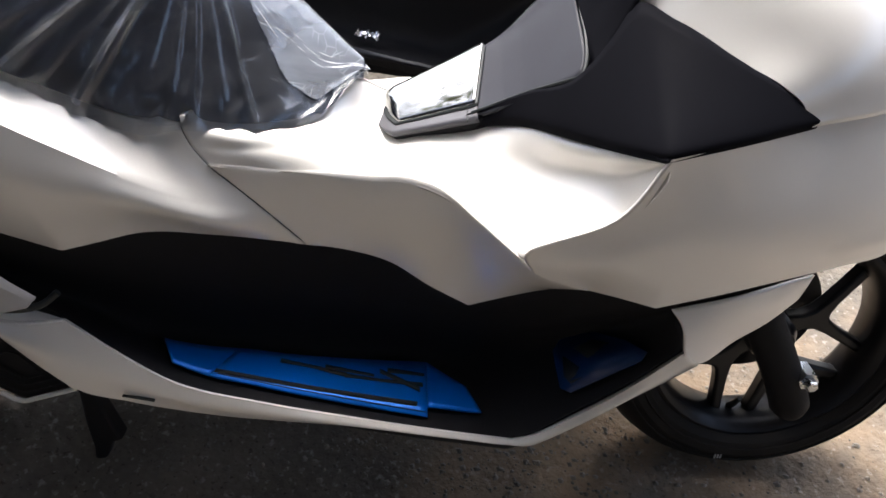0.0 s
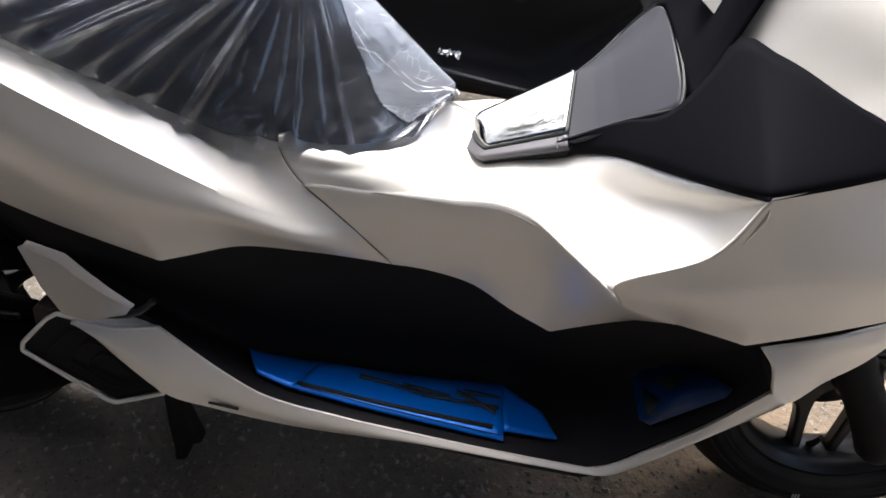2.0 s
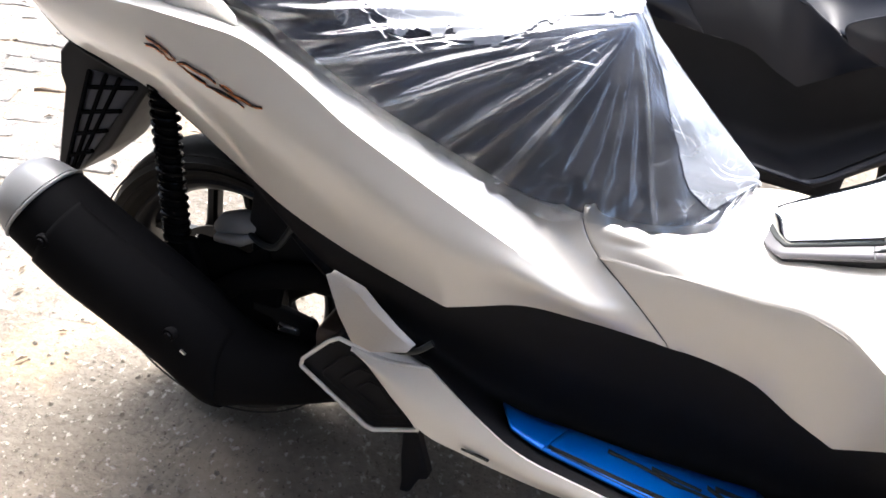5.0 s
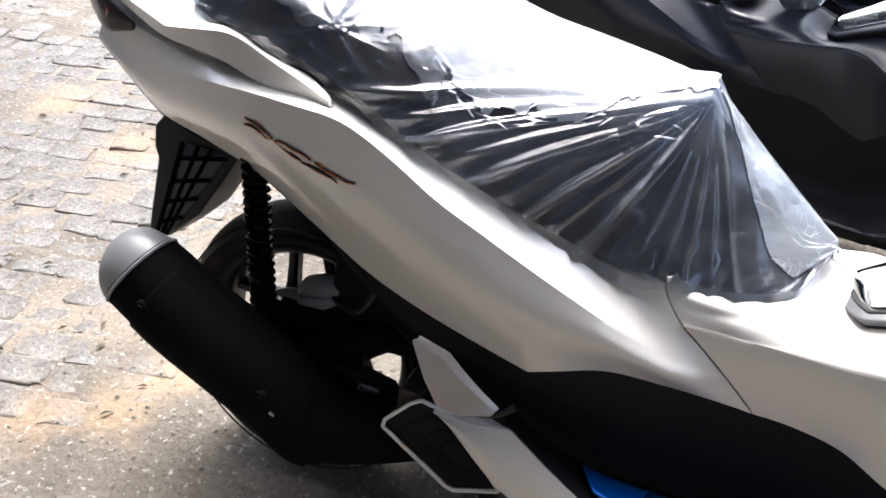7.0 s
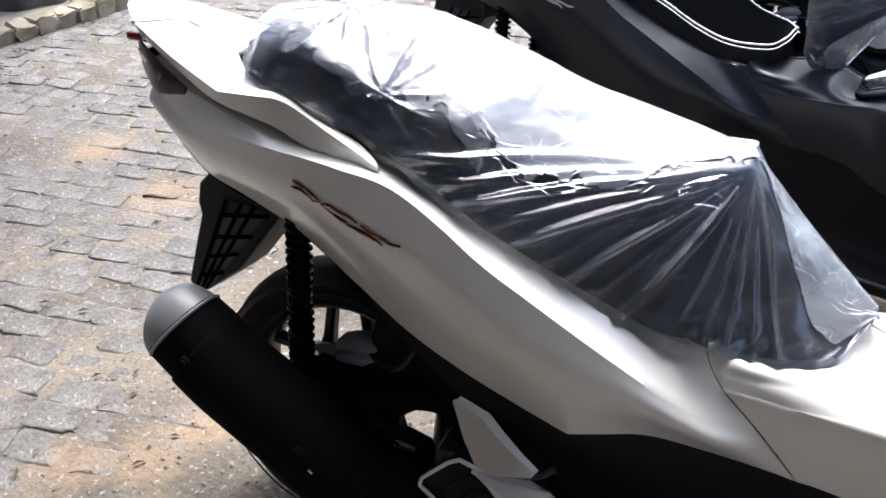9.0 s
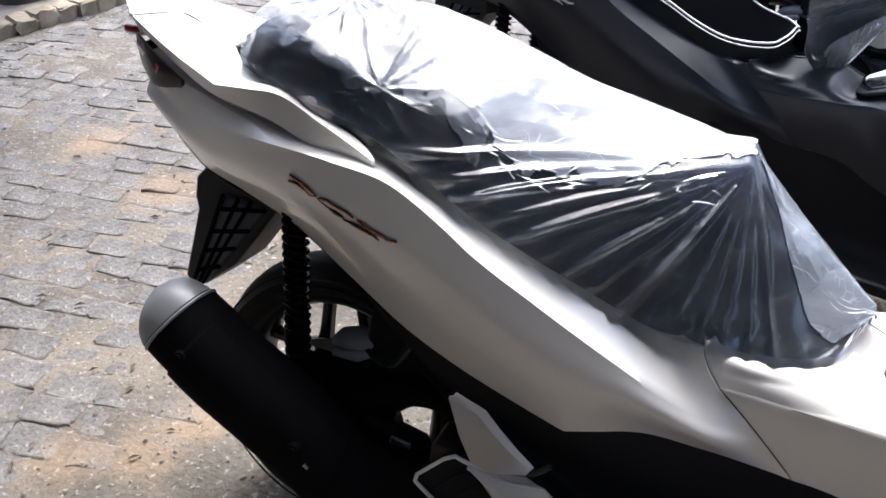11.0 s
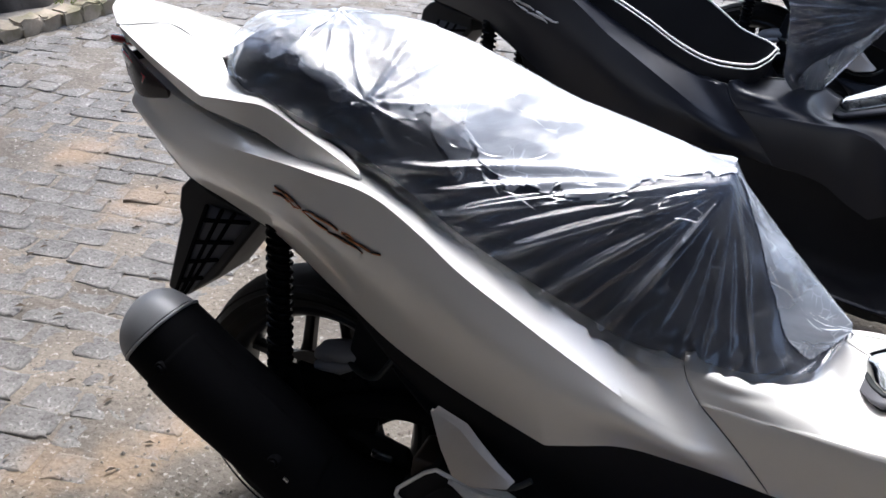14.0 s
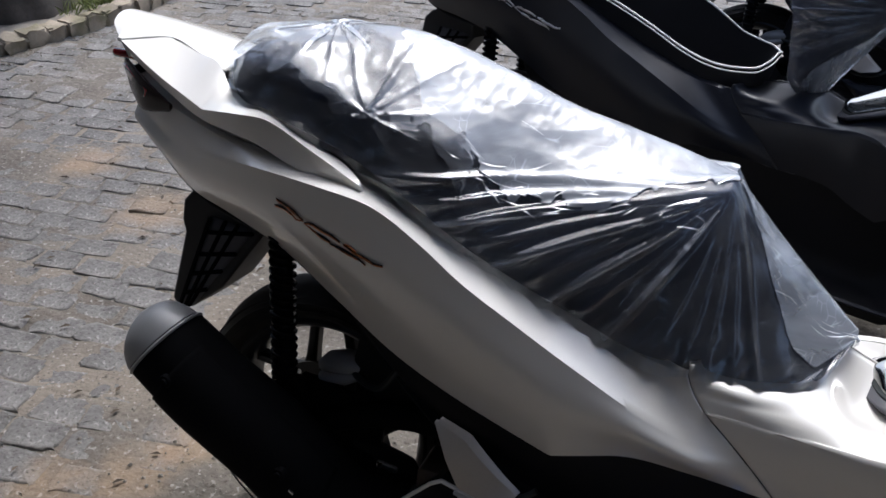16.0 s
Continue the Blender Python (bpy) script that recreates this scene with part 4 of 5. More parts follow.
            for j in range(nv):
                for i in range(nu):
                    u, w = i / (nu - 1), j / (nv - 1)
                    p = (a * (1 - u) + b * u) * (1 - w) + (d * (1 - u) + c * u) * w
                    v.append(floor_at(p[0], p[1], up))
            return link(name, v, grid_faces(nu, nv), m, mat, solid=thick)

        def piece(name, outline, up, m, thick=0.0015):
            v = [floor_at(x, y, up) for x, y in outline]
            return link(name, v, [tuple(range(len(v)))], m, mat, solid=thick)

        sheet("pad", [(0.5353, -0.1783), (0.8035, -0.2060), (0.8035, -0.112), (0.560, -0.118)], 0.008, 0.0035, BLUE)
        sheet("pad_rear", [(0.4900, -0.1680), (0.5350, -0.1781), (0.5590, -0.118), (0.4700, -0.126)], 0.0075, 0.003, BLUE, 14, 6)
        sheet("pad_end", [(0.8040, -0.1900), (0.8721, -0.1903), (0.8540, -0.150), (0.8040, -0.112)], 0.008, 0.0035, BLUE, 10, 8)
        sheet("groove", [(0.5400, -0.1725), (0.7900, -0.1925), (0.7914, -0.1858), (0.5417, -0.1668)], 0.0098, 0.0012, BLACK_RUB, 30, 2)
        sheet("groove", [(0.5450, -0.1752), (0.8010, -0.2018), (0.8010, -0.2004), (0.5450, -0.1740)], 0.0096, 0.0010, SHADE_BLUE, 30, 2)
        for e in (0.2, 0.5, 0.8):
            y0, y1 = -0.1725 + 0.0057 * e, -0.1925 + 0.0067 * e
            sheet("groove_line", [(0.5420, y0), (0.7890, y1), (0.7890, y1 + 0.0007), (0.5420, y0 + 0.0007)], 0.0106, 0.0006, GREY, 30, 2)
        for (x0, y0), (x1, y1), w0, w1 in (((0.615, -0.134), (0.668, -0.1405), 0.007, 0.004), ((0.652, -0.1385), (0.700, -0.1490), 0.004, 0.0065), ((0.672, -0.136), (0.735, -0.1455), 0.006, 0.004), ((0.698, -0.1500), (0.742, -0.1530), 0.006, 0.003),
                                           ((0.742, -0.136), (0.794, -0.1650), 0.007, 0.0075), ((0.724, -0.1525), (0.798, -0.1560), 0.003, 0.0065), ((0.752, -0.134), (0.800, -0.1380), 0.008, 0.004)):
            sheet("raised_figure", [(x0, y0 - w0 / 2), (x1, y1 - w1 / 2), (x1, y1 + w1 / 2), (x0, y0 + w0 / 2)], 0.0105, 0.0015, BLACK_RUB, 10, 2)
        # the shade this front piece lies in is put into its colour
        piece("front_pad", [(0.9577, -0.158), (0.966, -0.151), (0.982, -0.156), (1.0004, -0.1723), (1.028, -0.206), (1.0443, -0.2313), (1.0384, -0.2338), (0.971, -0.2167), (0.962, -0.2041)], 0.007, SHADE_BLUE, 0.003)
        piece("front_insert", [(0.9655, -0.196), (0.9660, -0.172), (0.9900, -0.2115), (0.9720, -0.2090)], 0.0095, BLACK_RUB)
        piece("front_insert", [(0.9770, -0.172), (0.9960, -0.178), (1.0215, -0.206), (1.0215, -0.2155), (1.0040, -0.2165), (0.9960, -0.205)], 0.0095, BLACK_RUB)
    # lower strip and front wedge
    for side in (1, -1):
        fl = (lambda l: l) if side == 1 else mirrored
        t2 = [(0.268, -0.172, 0.3225), (0.322, -0.176, 0.3195), (0.371, -0.172, 0.3245)]
        t4 = [(0.270, -0.172, 0.3205), (0.302, -0.177, 0.295), (0.338, -0.182, 0.264)]
        strip_top, strip_low = t2[:2] + STRIP_TOP, t4 + STRIP_LOW
        smid = []
        a, b = along(strip_top, 80, (2, 8,)), along(strip_low, 80, (8,))
        for i in np.linspace(0, 79, 22).astype(int):
            m = 0.5 * (a[i] + b[i])
            smid.append((m[0], m[1] - 0.006, m[2]))
        panel("lower_strip", [fl(l) for l in (shifted(strip_top, 0, 0.008, -0.002), strip_top, smid, strip_low, shifted(strip_low, 0, 0.05, -0.008))], paint, s, f"{paint_words} strip under the floorboard" if side == 1 else "",
              180, 5, [(2, 8), (2, 8), (), (8,), (8,)], (1, 3))
        t1 = [(0.280, -0.153, 0.3255), (0.320, -0.152, 0.3225), (0.356, -0.157, 0.324)]
        panel("peg_recess", [fl(l) for l in (t1, shifted(t2, 0, 0.006, -0.004), t2)], paint, s, "", 30, 5)
        w1 = [(1.052, -0.243, 0.432), (1.119, -0.240, 0.450), (1.19, -0.214, 0.459), (1.226, -0.199, 0.461)]
        w2 = [(1.068, -0.249, 0.412), (1.13, -0.236, 0.420), (1.19, -0.214, 0.432), (1.222, -0.200, 0.446)]
        w3 = [(1.078, -0.2505, 0.378), (1.10, -0.241, 0.360), (1.147, -0.221, 0.380), (1.190, -0.208, 0.404), (1.218, -0.199, 0.428)]
        panel("front_wedge", [fl(l) for l in (w1, w2, w3, shifted(w3, 0, 0.02, 0.0))], paint, s, "", 50, 6, (), (2,))
        v, f, _ = skin([fl(l) for l in ([(1.06, -0.20, 0.455), (1.15, -0.20, 0.475), (1.25, -0.165, 0.49)], [(1.075, -0.20, 0.37), (1.13, -0.195, 0.385), (1.22, -0.17, 0.43)])], 30, 6)
        link("under_panel", v, f, PLASTIC, s, solid=0.004)
    v, f = bar((0.436, -0.1955, 0.2350), (0.474, -0.1975, 0.2318), 0.0007, 0.003, 0.004)
    link("strip_slit", v, f, BLACK_RUB, s)
    # passenger peg blade
    left = [(0.2370, -0.192, 0.4345), (0.2590, -0.199, 0.3900), (0.2804, -0.202, 0.3573), (0.3063, -0.201, 0.3500), (0.3500, -0.196, 0.3600)]
    ridge_line = [(0.2405, -0.191, 0.4335), (0.2775, -0.193, 0.4185), (0.2985, -0.194, 0.4010), (0.3250, -0.194, 0.3805), (0.3514, -0.193, 0.3622)]
    right = [(0.2428, -0.187, 0.4350), (0.2826, -0.187, 0.4238), (0.3030, -0.188, 0.4045), (0.3290, -0.189, 0.3815), (0.3535, -0.189, 0.3634)]
    link("peg_blade", left + ridge_line + right, grid_faces(5, 3), PEG, s, "satin beige-grey folding passenger foot peg", True, 20, -0.010, 0.001)
    # black bar painted in for the shadow gap below the blade
    tube("peg_hinge", along([(0.284, -0.184, 0.3475), (0.320, -0.185, 0.3445), (0.360, -0.185, 0.3560), (0.376, -0.182, 0.3700)], 20, (), False), 0.0042, BLACK_RUB, s, "black bar for the shadow gap under the foot peg", sides=10)
    # radiator cover
    rad = new("radiator_cover")
    rad.parent = s
    rim = [(0.247, -0.166, 0.325), (0.232, -0.166, 0.315), (0.196, -0.165, 0.274), (0.194, -0.165, 0.262), (0.296, -0.172, 0.201), (0.308, -0.173, 0.199), (0.372, -0.172, 0.222), (0.330, -0.170, 0.270), (0.290, -0.168, 0.318)]
    plate("backing", shifted(rim, 0, 0.005, 0), (0, 0.03, 0), PLASTIC, rad, "", 0.002)
    ring = along(shifted(rim + [rim[0]], 0, 0.0, 0), 120, range(10), False)[:-1]
    tube("rim", ring, 0.0030, paint if paint is WHITE else GREY, rad, "pale rim of the radiator cover", sides=8, closed=True)
    cen = np.array((0.318, -0.168, 0.246))
    for k in (0.74, 0.52, 0.32):
        loop = [tuple(cen + (np.array(p) - cen) * k + (0, 0.0, 0)) for p in rim]
        pts = along(loop + [loop[0]], 70, range(10), False)[:-1]
        tube("louvre", pts, 0.0013, PLASTIC, rad, sides=8, closed=True)
    v, f = boxy(0.205, 0.262, -0.150, -0.08, 0.285, 0.318)
    link("duct", v, f, BROWN, rad, bevel=0.006)
    # engine, swing arm and the hidden dark core behind the panels; its low boxes are added to keep sun off the ground
    core = [boxy(0.36, 1.0, -0.075, 0.075, 0.14, 0.44), boxy(0.14, 0.40, 0.02, 0.16, 0.13, 0.36), boxy(0.10, 0.56, -0.10, 0.10, 0.44, 0.55), boxy(-0.16, 0.16, -0.06, 0.06, 0.60, 0.70), boxy(0.05, 0.30, -0.09, 0.09, 0.52, 0.62), boxy(0.98, 1.24, -0.10, 0.10, 0.50, 0.70)]
    v, f = merged(core)
    link("frame_core", v, f, PLASTIC, s, "hidden dark filler core behind the panels", bevel=0.02)
    v, f = merged([boxy(0.24, 0.42, -0.09, 0.11, 0.24, 0.36), boxy(0.19, 0.32, -0.09, 0.12, 0.345, 0.46)])
    link("engine", v, f, ENGINE, s, "dark engine casing", bevel=0.025)
    tube("swing_arm", along([(0.32, -0.10, 0.37), (0.18, -0.112, 0.37), (0.08, -0.108, 0.335), (0.0, -0.10, 0.27)], 20, (), False), np.linspace(0.022, 0.016, 20), SOOT, s, sides=12)
    v, f = bar((0.0, -0.098, 0.256), (-0.02, -0.118, 0.38), 0.05, 0.04, 0.02)
    link("caliper_arm", v, f, SOOT, s, bevel=0.006)
    v, f = merged([tube_data([(0.012, -0.072, 0.385), (0.030, -0.078, 0.396), (0.058, -0.080, 0.404), (0.080, -0.078, 0.408), (0.088, -0.075, 0.406)], (0.010, 0.019, 0.022, 0.017, 0.008), 14), tube_data([(0.020, -0.092, 0.378), (0.060, -0.096, 0.388), (0.078, -0.092, 0.394)], (0.008, 0.011, 0.007), 10)])
    link("brake_caliper", v, f, CAP, s, "grey brake caliper", bevel=0.0)
    v, f = boxy(0.128, 0.162, -0.11, -0.09, 0.264, 0.276)
    link("bracket", v, f, SILVER, s, "bare metal bracket", bevel=0.003)
    # added dark plates that black out the hub but for its openings
    plate("caliper_carrier", [(-0.010, -0.100, 0.3765), (0.034, -0.102, 0.3760), (0.0725, -0.104, 0.3682), (0.099, -0.104, 0.3924), (0.118, -0.104, 0.3604), (0.132, -0.104, 0.3373), (0.126, -0.104, 0.2985), (0.140, -0.104, 0.2790), (0.118, -0.104, 0.2182), (0.026, -0.102, 0.2312), (-0.015, -0.100, 0.3069)],
          (0, 0.012, 0), SOOT, s, "dark filler plate beside the rear hub", 0.004)
    plate("hanger", [(0.085, -0.104, 0.298), (0.135, -0.106, 0.2985), (0.182, -0.108, 0.291), (0.205, -0.108, 0.25), (0.12, -0.10, 0.215), (0.075, -0.10, 0.25)], (0, 0.016, 0), PLASTIC, s, "", 0.004)
    plate("arm_cover", [(0.078, -0.095, 0.475), (0.21, -0.10, 0.43), (0.21, -0.10, 0.335), (0.10, -0.098, 0.335), (0.076, -0.094, 0.37), (0.070, -0.092, 0.42)], (0, 0.016, 0), PLASTIC, s, "", 0.005)
    tube("hose", along([(0.16, -0.12, 0.46), (0.12, -0.115, 0.40), (0.07, -0.09, 0.40), (0.05, -0.07, 0.41)], 24, (), False), 0.005, BLACK_RUB, s)
    # wheels
    wheel("rear_wheel", REAR_HUB, 0.060, s, 1.047, 5, -1, -0.018)
    fw = wheel("front_wheel", FRONT_HUB, 0.055, s, 0.28, 5, 1)
    for k, dx in enumerate((-0.0045, 0.0, 0.0045)):
        v, f = bar((1.283 + dx, -0.0555, 0.036), (1.283 + dx, -0.0555, 0.044), 0.0022, 0.0022, 0.0012)
        link("stencil_bar", v, f, TYRE_MARK, fw)
    for yy in (-0.103, 0.103):
        leg = along([(1.335, yy, 0.178), (1.325, yy, 0.20), (1.245, yy, 0.335), (1.15, yy, 0.50)], 24, (), False)
        tube("fork_leg", leg, np.r_[0.018, np.full(3, 0.027), np.full(20, 0.027)], PLASTIC, s, "black front fork leg", sides=20)
    v, f = turned([(0.0, -0.142), (0.0075, -0.142), (0.009, -0.139), (0.009, -0.130), (0.014, -0.130), (0.014, -0.10), (0.0, -0.10)], (1.324, 0, 0.254), 6)
    link("axle_nut", v, f, STEEL, s, "zinc-plated axle nut", smooth=False)
    v, f = merged([bar((1.32, -0.10, 0.255), (1.285, -0.10, 0.24), 0.04, 0.05, 0.02)])
    link("axle_lug", v, f, ALLOY, s, bevel=0.004)
    fend = []
    for a in np.linspace(radians(15), radians(150), 40):
        fend.append([(1.313 + 0.272 * math.cos(a), y, 0.256 + (0.272 - 2.5 * y * y) * math.sin(a)) for y in np.linspace(-0.062, 0.062, 9)])
    v = [p for r in fend for p in r]
    link("front_fender", v, grid_faces(9, 40), PLASTIC, s, "black front fender", solid=0.003)
    # rear shocks
    for yy in (-0.115, 0.115):
        sh = new("rear_shock")
        sh.parent = s
        top, low = np.array((-0.043, yy, 0.60)), np.array((-0.026, yy, 0.335))
        tube("damper", [top, top * 0.4 + low * 0.6, top * 0.39 + low * 0.61, low], (0.0135, 0.0135, 0.017, 0.017), SOOT, sh, sides=14)
        n = 400
        coil = []
        for i in range(n):
            u = i / (n - 1)
            c = top * (1 - u) + low * u
            w = 2 * math.pi * 21 * u
            coil.append(c + np.array((0.0165 * math.cos(w), 0.0165 * math.sin(w), 0)))
        tube("spring", coil, 0.0034, SPRING, sh, "gloss black coil spring", sides=8)
    # muffler
    mf = new("muffler")
    mf.parent = s
    stations = [((-0.180, -0.190, 0.4225), (0.0450, 0.0, 0.0580), 0.0580), ((-0.145, -0.190, 0.400), (0.042, 0.0, 0.0610), 0.0605), ((-0.0985, -0.190, 0.3705), (0.0345, 0.0, 0.0655), 0.062), ((-0.020, -0.188, 0.328), (0.0345, 0.0, 0.0655), 0.062),
                ((0.040, -0.184, 0.289), (0.030, 0.0, 0.0680), 0.060), ((0.085, -0.174, 0.248), (0.012, 0.0, 0.0800), 0.058), ((0.130, -0.155, 0.230), (0.0, 0.0, 0.0580), 0.054), ((0.190, -0.130, 0.228), (-0.004, 0.0, 0.0520), 0.048), ((0.270, -0.100, 0.235), (-0.006, 0.0, 0.0420), 0.040)]
    knots = np.arange(len(stations))
    fine = np.linspace(0, len(stations) - 1, 57)
    mid_line = hermite(knots, np.array([q[0] for q in stations]), fine)
    ups = hermite(knots, np.array([q[1] for q in stations]), fine)
    wides = hermite(knots, np.array([[q[2]] for q in stations]), fine)[:, 0]

    turn_steps = np.linspace(0, 2 * math.pi, 44, endpoint=False)
    mid_line, ups, wides = mid_line - 0.05 * ups, 0.87 * ups, 0.91 * wides

    def ring_at(i, w, grow=0.0):
        c, u = math.cos(w), math.sin(w)
        c, u = math.copysign(abs(c) ** 0.86, c), math.copysign(abs(u) ** 0.86, u)
        n = np.linalg.norm(ups[i])
        return mid_line[i] + ups[i] * u * (1 + grow / n) + np.array((0, (wides[i] + grow) * c, 0))

    v = [ring_at(i, w) for i in range(57) for w in turn_steps]
    link("body", v, grid_faces(44, 57, True) + [tuple(range(44)), tuple(range(57 * 44 - 1, 56 * 44 - 1, -1))], SOOT, mf, "matt black muffler body")
    cap_c, cap_v, rear_c = np.array((-0.182, -0.191, 0.4205)), np.array((0.0392, 0.0, 0.0510)), np.array((-0.2125, -0.191, 0.4190))
    rows = []
    for u in (-0.02, 0.0, 0.14, 0.3, 0.46, 0.62, 0.76, 0.87, 0.95, 1.0):
        for w in turn_steps:
            c, h = math.cos(w), math.sin(w)
            p = cap_c + cap_v * h * 1.02 + np.array((0, 0.0545 * c, 0))
            q = rear_c + np.array((0.006 * h, 0.046 * c, 0.050 * h))
            k = max(u, 0.0)
            swell = math.sin(math.pi * min(k, 1.0)) * (0.002 + 0.011 * max(h, 0.0))
            rows.append(p * (1 - k) + q * k + np.array((-0.5, 0.55 * c, 0.85 * h)) * swell)
    for size, back in ((0.93, -0.003), (0.80, -0.001), (0.62, 0.002), (0.58, 0.020)):
        rows += [rear_c + np.array((back + 0.004 * math.sin(w), 0.046 * size * math.cos(w), 0.050 * size * math.sin(w))) for w in turn_steps]
    link("end_cap", rows, grid_faces(44, 14, True) + [tuple(range(14 * 44 - 1, 13 * 44 - 1, -1))], CAP, mf, "satin silver metal end cap", angle=50)
    lip = [cap_c + cap_v * math.sin(w) * 1.03 + np.array((0.004, 0.0560 * math.cos(w), -0.002)) for w in turn_steps]
    tube("cap_band", lip, 0.0026, CAP, mf, "", 6, True)
    v = [ring_at(i, w, 0.0030) for i in range(8, 38) for w in np.linspace(radians(105), radians(252), 20)]
    link("heat_shield", v, grid_faces(20, 30), SOOT, mf, "matt black heat shield", solid=0.002)
    for p in ((-0.134, -0.2485, 0.400), (0.0444, -0.2440, 0.3113)):
        v, f = turned([(0.0, -0.005), (0.0045, -0.005), (0.0048, -0.002), (0.008, -0.002), (0.0095, 0.0), (0.0095, 0.012)], p, 18)
        link("shield_bolt", v, f, SOOT, mf)
    for p, q in (((-0.1345, -0.236, 0.3625), (-0.112, -0.236, 0.352)), ((-0.118, -0.234, 0.3525), (-0.098, -0.234, 0.3425)), ((0.0625, -0.246, 0.2945), (0.0695, -0.246, 0.2905))):
        v, f = bar(p, q, 0.0028, 0.0020, 0.003)
        link("bare_slot", v, f, STEEL, mf)
    # number-plate holder with the rear mud flap
    hold = new("plate_holder")
    hold.parent = s
    outline = [(-0.2599, 0.582), (-0.2423, 0.6013), (-0.200, 0.620), (-0.125, 0.590), (-0.1208, 0.5533), (-0.1906, 0.4483), (-0.2457, 0.4004), (-0.2692, 0.3927), (-0.2839, 0.4079), (-0.2575, 0.530), (-0.2631, 0.5487)]
    plate("flap", [(x, -0.050 + 0.10 * max(0.0, x + 0.21), z) for x, z in outline], (0.012, 0.075, 0.008), HOLDER, hold, "black plastic plate holder", 0.005)

    def flap_at(u, w, up):
        """u from the rear border to the front border of the ribbed field, w from top to bottom."""
        a = np.array((-0.206, 0.566)) * (1 - w) + np.array((-0.2655, 0.398)) * w
        b = np.array((-0.1310, 0.560)) * (1 - w) + np.array((-0.2400, 0.405)) * w
        x, z = a * (1 - u) + b * u
        return np.array((x, -0.050 + 0.10 * max(0.0, x + 0.21) - up, z))

    v = [flap_at(u, w, 0.0012) for w in np.linspace(0, 1, 10) for u in np.linspace(0, 1, 8)]
    link("pale_backing", v, grid_faces(8, 10), LID, hold, "pale ribbed field of the plate holder", solid=0.001)
    for w0, w1 in ((0.16, 0.05), (0.40, 0.30), (0.62, 0.52), (0.84, 0.76)):
        v, f = bar(flap_at(-0.02, w0, 0.004), flap_at(1.02, w1, 0.004), 0.006, 0.006, 0.006)
        link("rib", v, f, SOOT, hold, bevel=0.001)
    for u0, u1 in ((0.0, 0.0), (0.34, 0.42), (0.62, 0.74)):
        v, f = bar(flap_at(u0, 0.0, 0.005), flap_at(u1, 0.99, 0.005), 0.0052, 0.0045, 0.006)
        link("rib", v, f, SOOT, hold, bevel=0.001)
    # tail deck and grab rail
    out_top = [(-0.329, -0.095, 0.816), (-0.24, -0.127, 0.785), (-0.147, -0.153, 0.756), (-0.080, -0.172, 0.764), (-0.039, -0.177, 0.766), (0.030, -0.179, 0.740), (0.100, -0.179, 0.709)]
    out_low = [(-0.318, -0.088, 0.795), (-0.24, -0.118, 0.768), (-0.150, -0.148, 0.741), (-0.098, -0.163, 0.737), (-0.040, -0.172, 0.728), (-0.012, -0.174, 0.718), (0.075, -0.174, 0.702), (0.100, -0.178, 0.704)]
    inner = [(-0.335, -0.056, 0.8345), (-0.27, -0.062, 0.826), (-0.215, -0.076, 0.815), (-0.156, -0.098, 0.803), (-0.137, -0.110, 0.787), (-0.060, -0.135, 0.769), (-0.019, -0.147, 0.752), (0.087, -0.168, 0.718), (0.100, -0.176, 0.711)]
    for side in (1, -1):
        fl = (lambda l: l) if side == 1 else mirrored
        panel("grab_rail", [fl(l) for l in (shifted(inner, 0, 0.004, -0.02), inner, out_top, out_low, shifted(out_low, 0, 0.035, -0.02))], paint, s, f"{paint_words} grab rail" if side == 1 else "", 110, 6, [(), (), (2,), (), ()], (1, 2, 3))
    rear = [(-0.329, -0.095, 0.816), (-0.372, -0.058, 0.836), (-0.394, 0.0, 0.848), (-0.372, 0.058, 0.836), (-0.329, 0.095, 0.816)]
    m0 = [(-0.329, -0.095, 0.8165), (-0.336, -0.056, 0.835), (-0.342, 0.0, 0.844), (-0.336, 0.056, 0.835), (-0.329, 0.095, 0.8165)]
    m1 = [(-0.270, -0.062, 0.8265), (-0.282, -0.03, 0.835), (-0.285, 0.0, 0.838), (-0.282, 0.03, 0.835), (-0.270, 0.062, 0.8265)]
    m2 = [(-0.215, -0.076, 0.8155), (-0.222, -0.04, 0.824), (-0.225, 0.0, 0.828), (-0.222, 0.04, 0.824), (-0.215, 0.076, 0.8155)]
    m3 = [(-0.150, -0.098, 0.800), (-0.15, -0.05, 0.804), (-0.15, 0.0, 0.806), (-0.15, 0.05, 0.804), (-0.150, 0.098, 0.800)]
    panel("tail_deck", [shifted(rear, 0.014, 0, -0.022), rear, m0, m1, m2, m3], paint, s, f"{paint_words} tail deck", 50, 6, (), (1,), False)
    lamp = new("tail_lamp")
    lamp.parent = s
    ll = [[(-0.322, -0.086, 0.792), (-0.26, -0.112, 0.768), (-0.212, -0.124, 0.746)], [(-0.333, -0.074, 0.778), (-0.28, -0.104, 0.755), (-0.214, -0.122, 0.740)], [(-0.331, -0.0665, 0.744), (-0.29, -0.0935, 0.727), (-0.22, -0.119, 0.735)]]
    for side in (1, -1):
        fl = (lambda l: l) if side == 1 else mirrored
        panel("lens", [fl(shifted(l, -0.004, -0.0055, 0)) for l in ll], SMOKE_LENS, lamp, "smoked tail lamp lens" if side == 1 else "", 24, 5)
        panel("red_strip", [fl(shifted(l, -0.005, -0.0075, 0)) for l in ([(-0.329, -0.079, 0.782), (-0.262, -0.110, 0.757)], [(-0.329, -0.073, 0.766), (-0.270, -0.105, 0.745)])], RED_LENS, lamp, "", 12, 4)
    v, f = boxy(-0.384, -0.34, -0.056, 0.056, 0.782, 0.796)
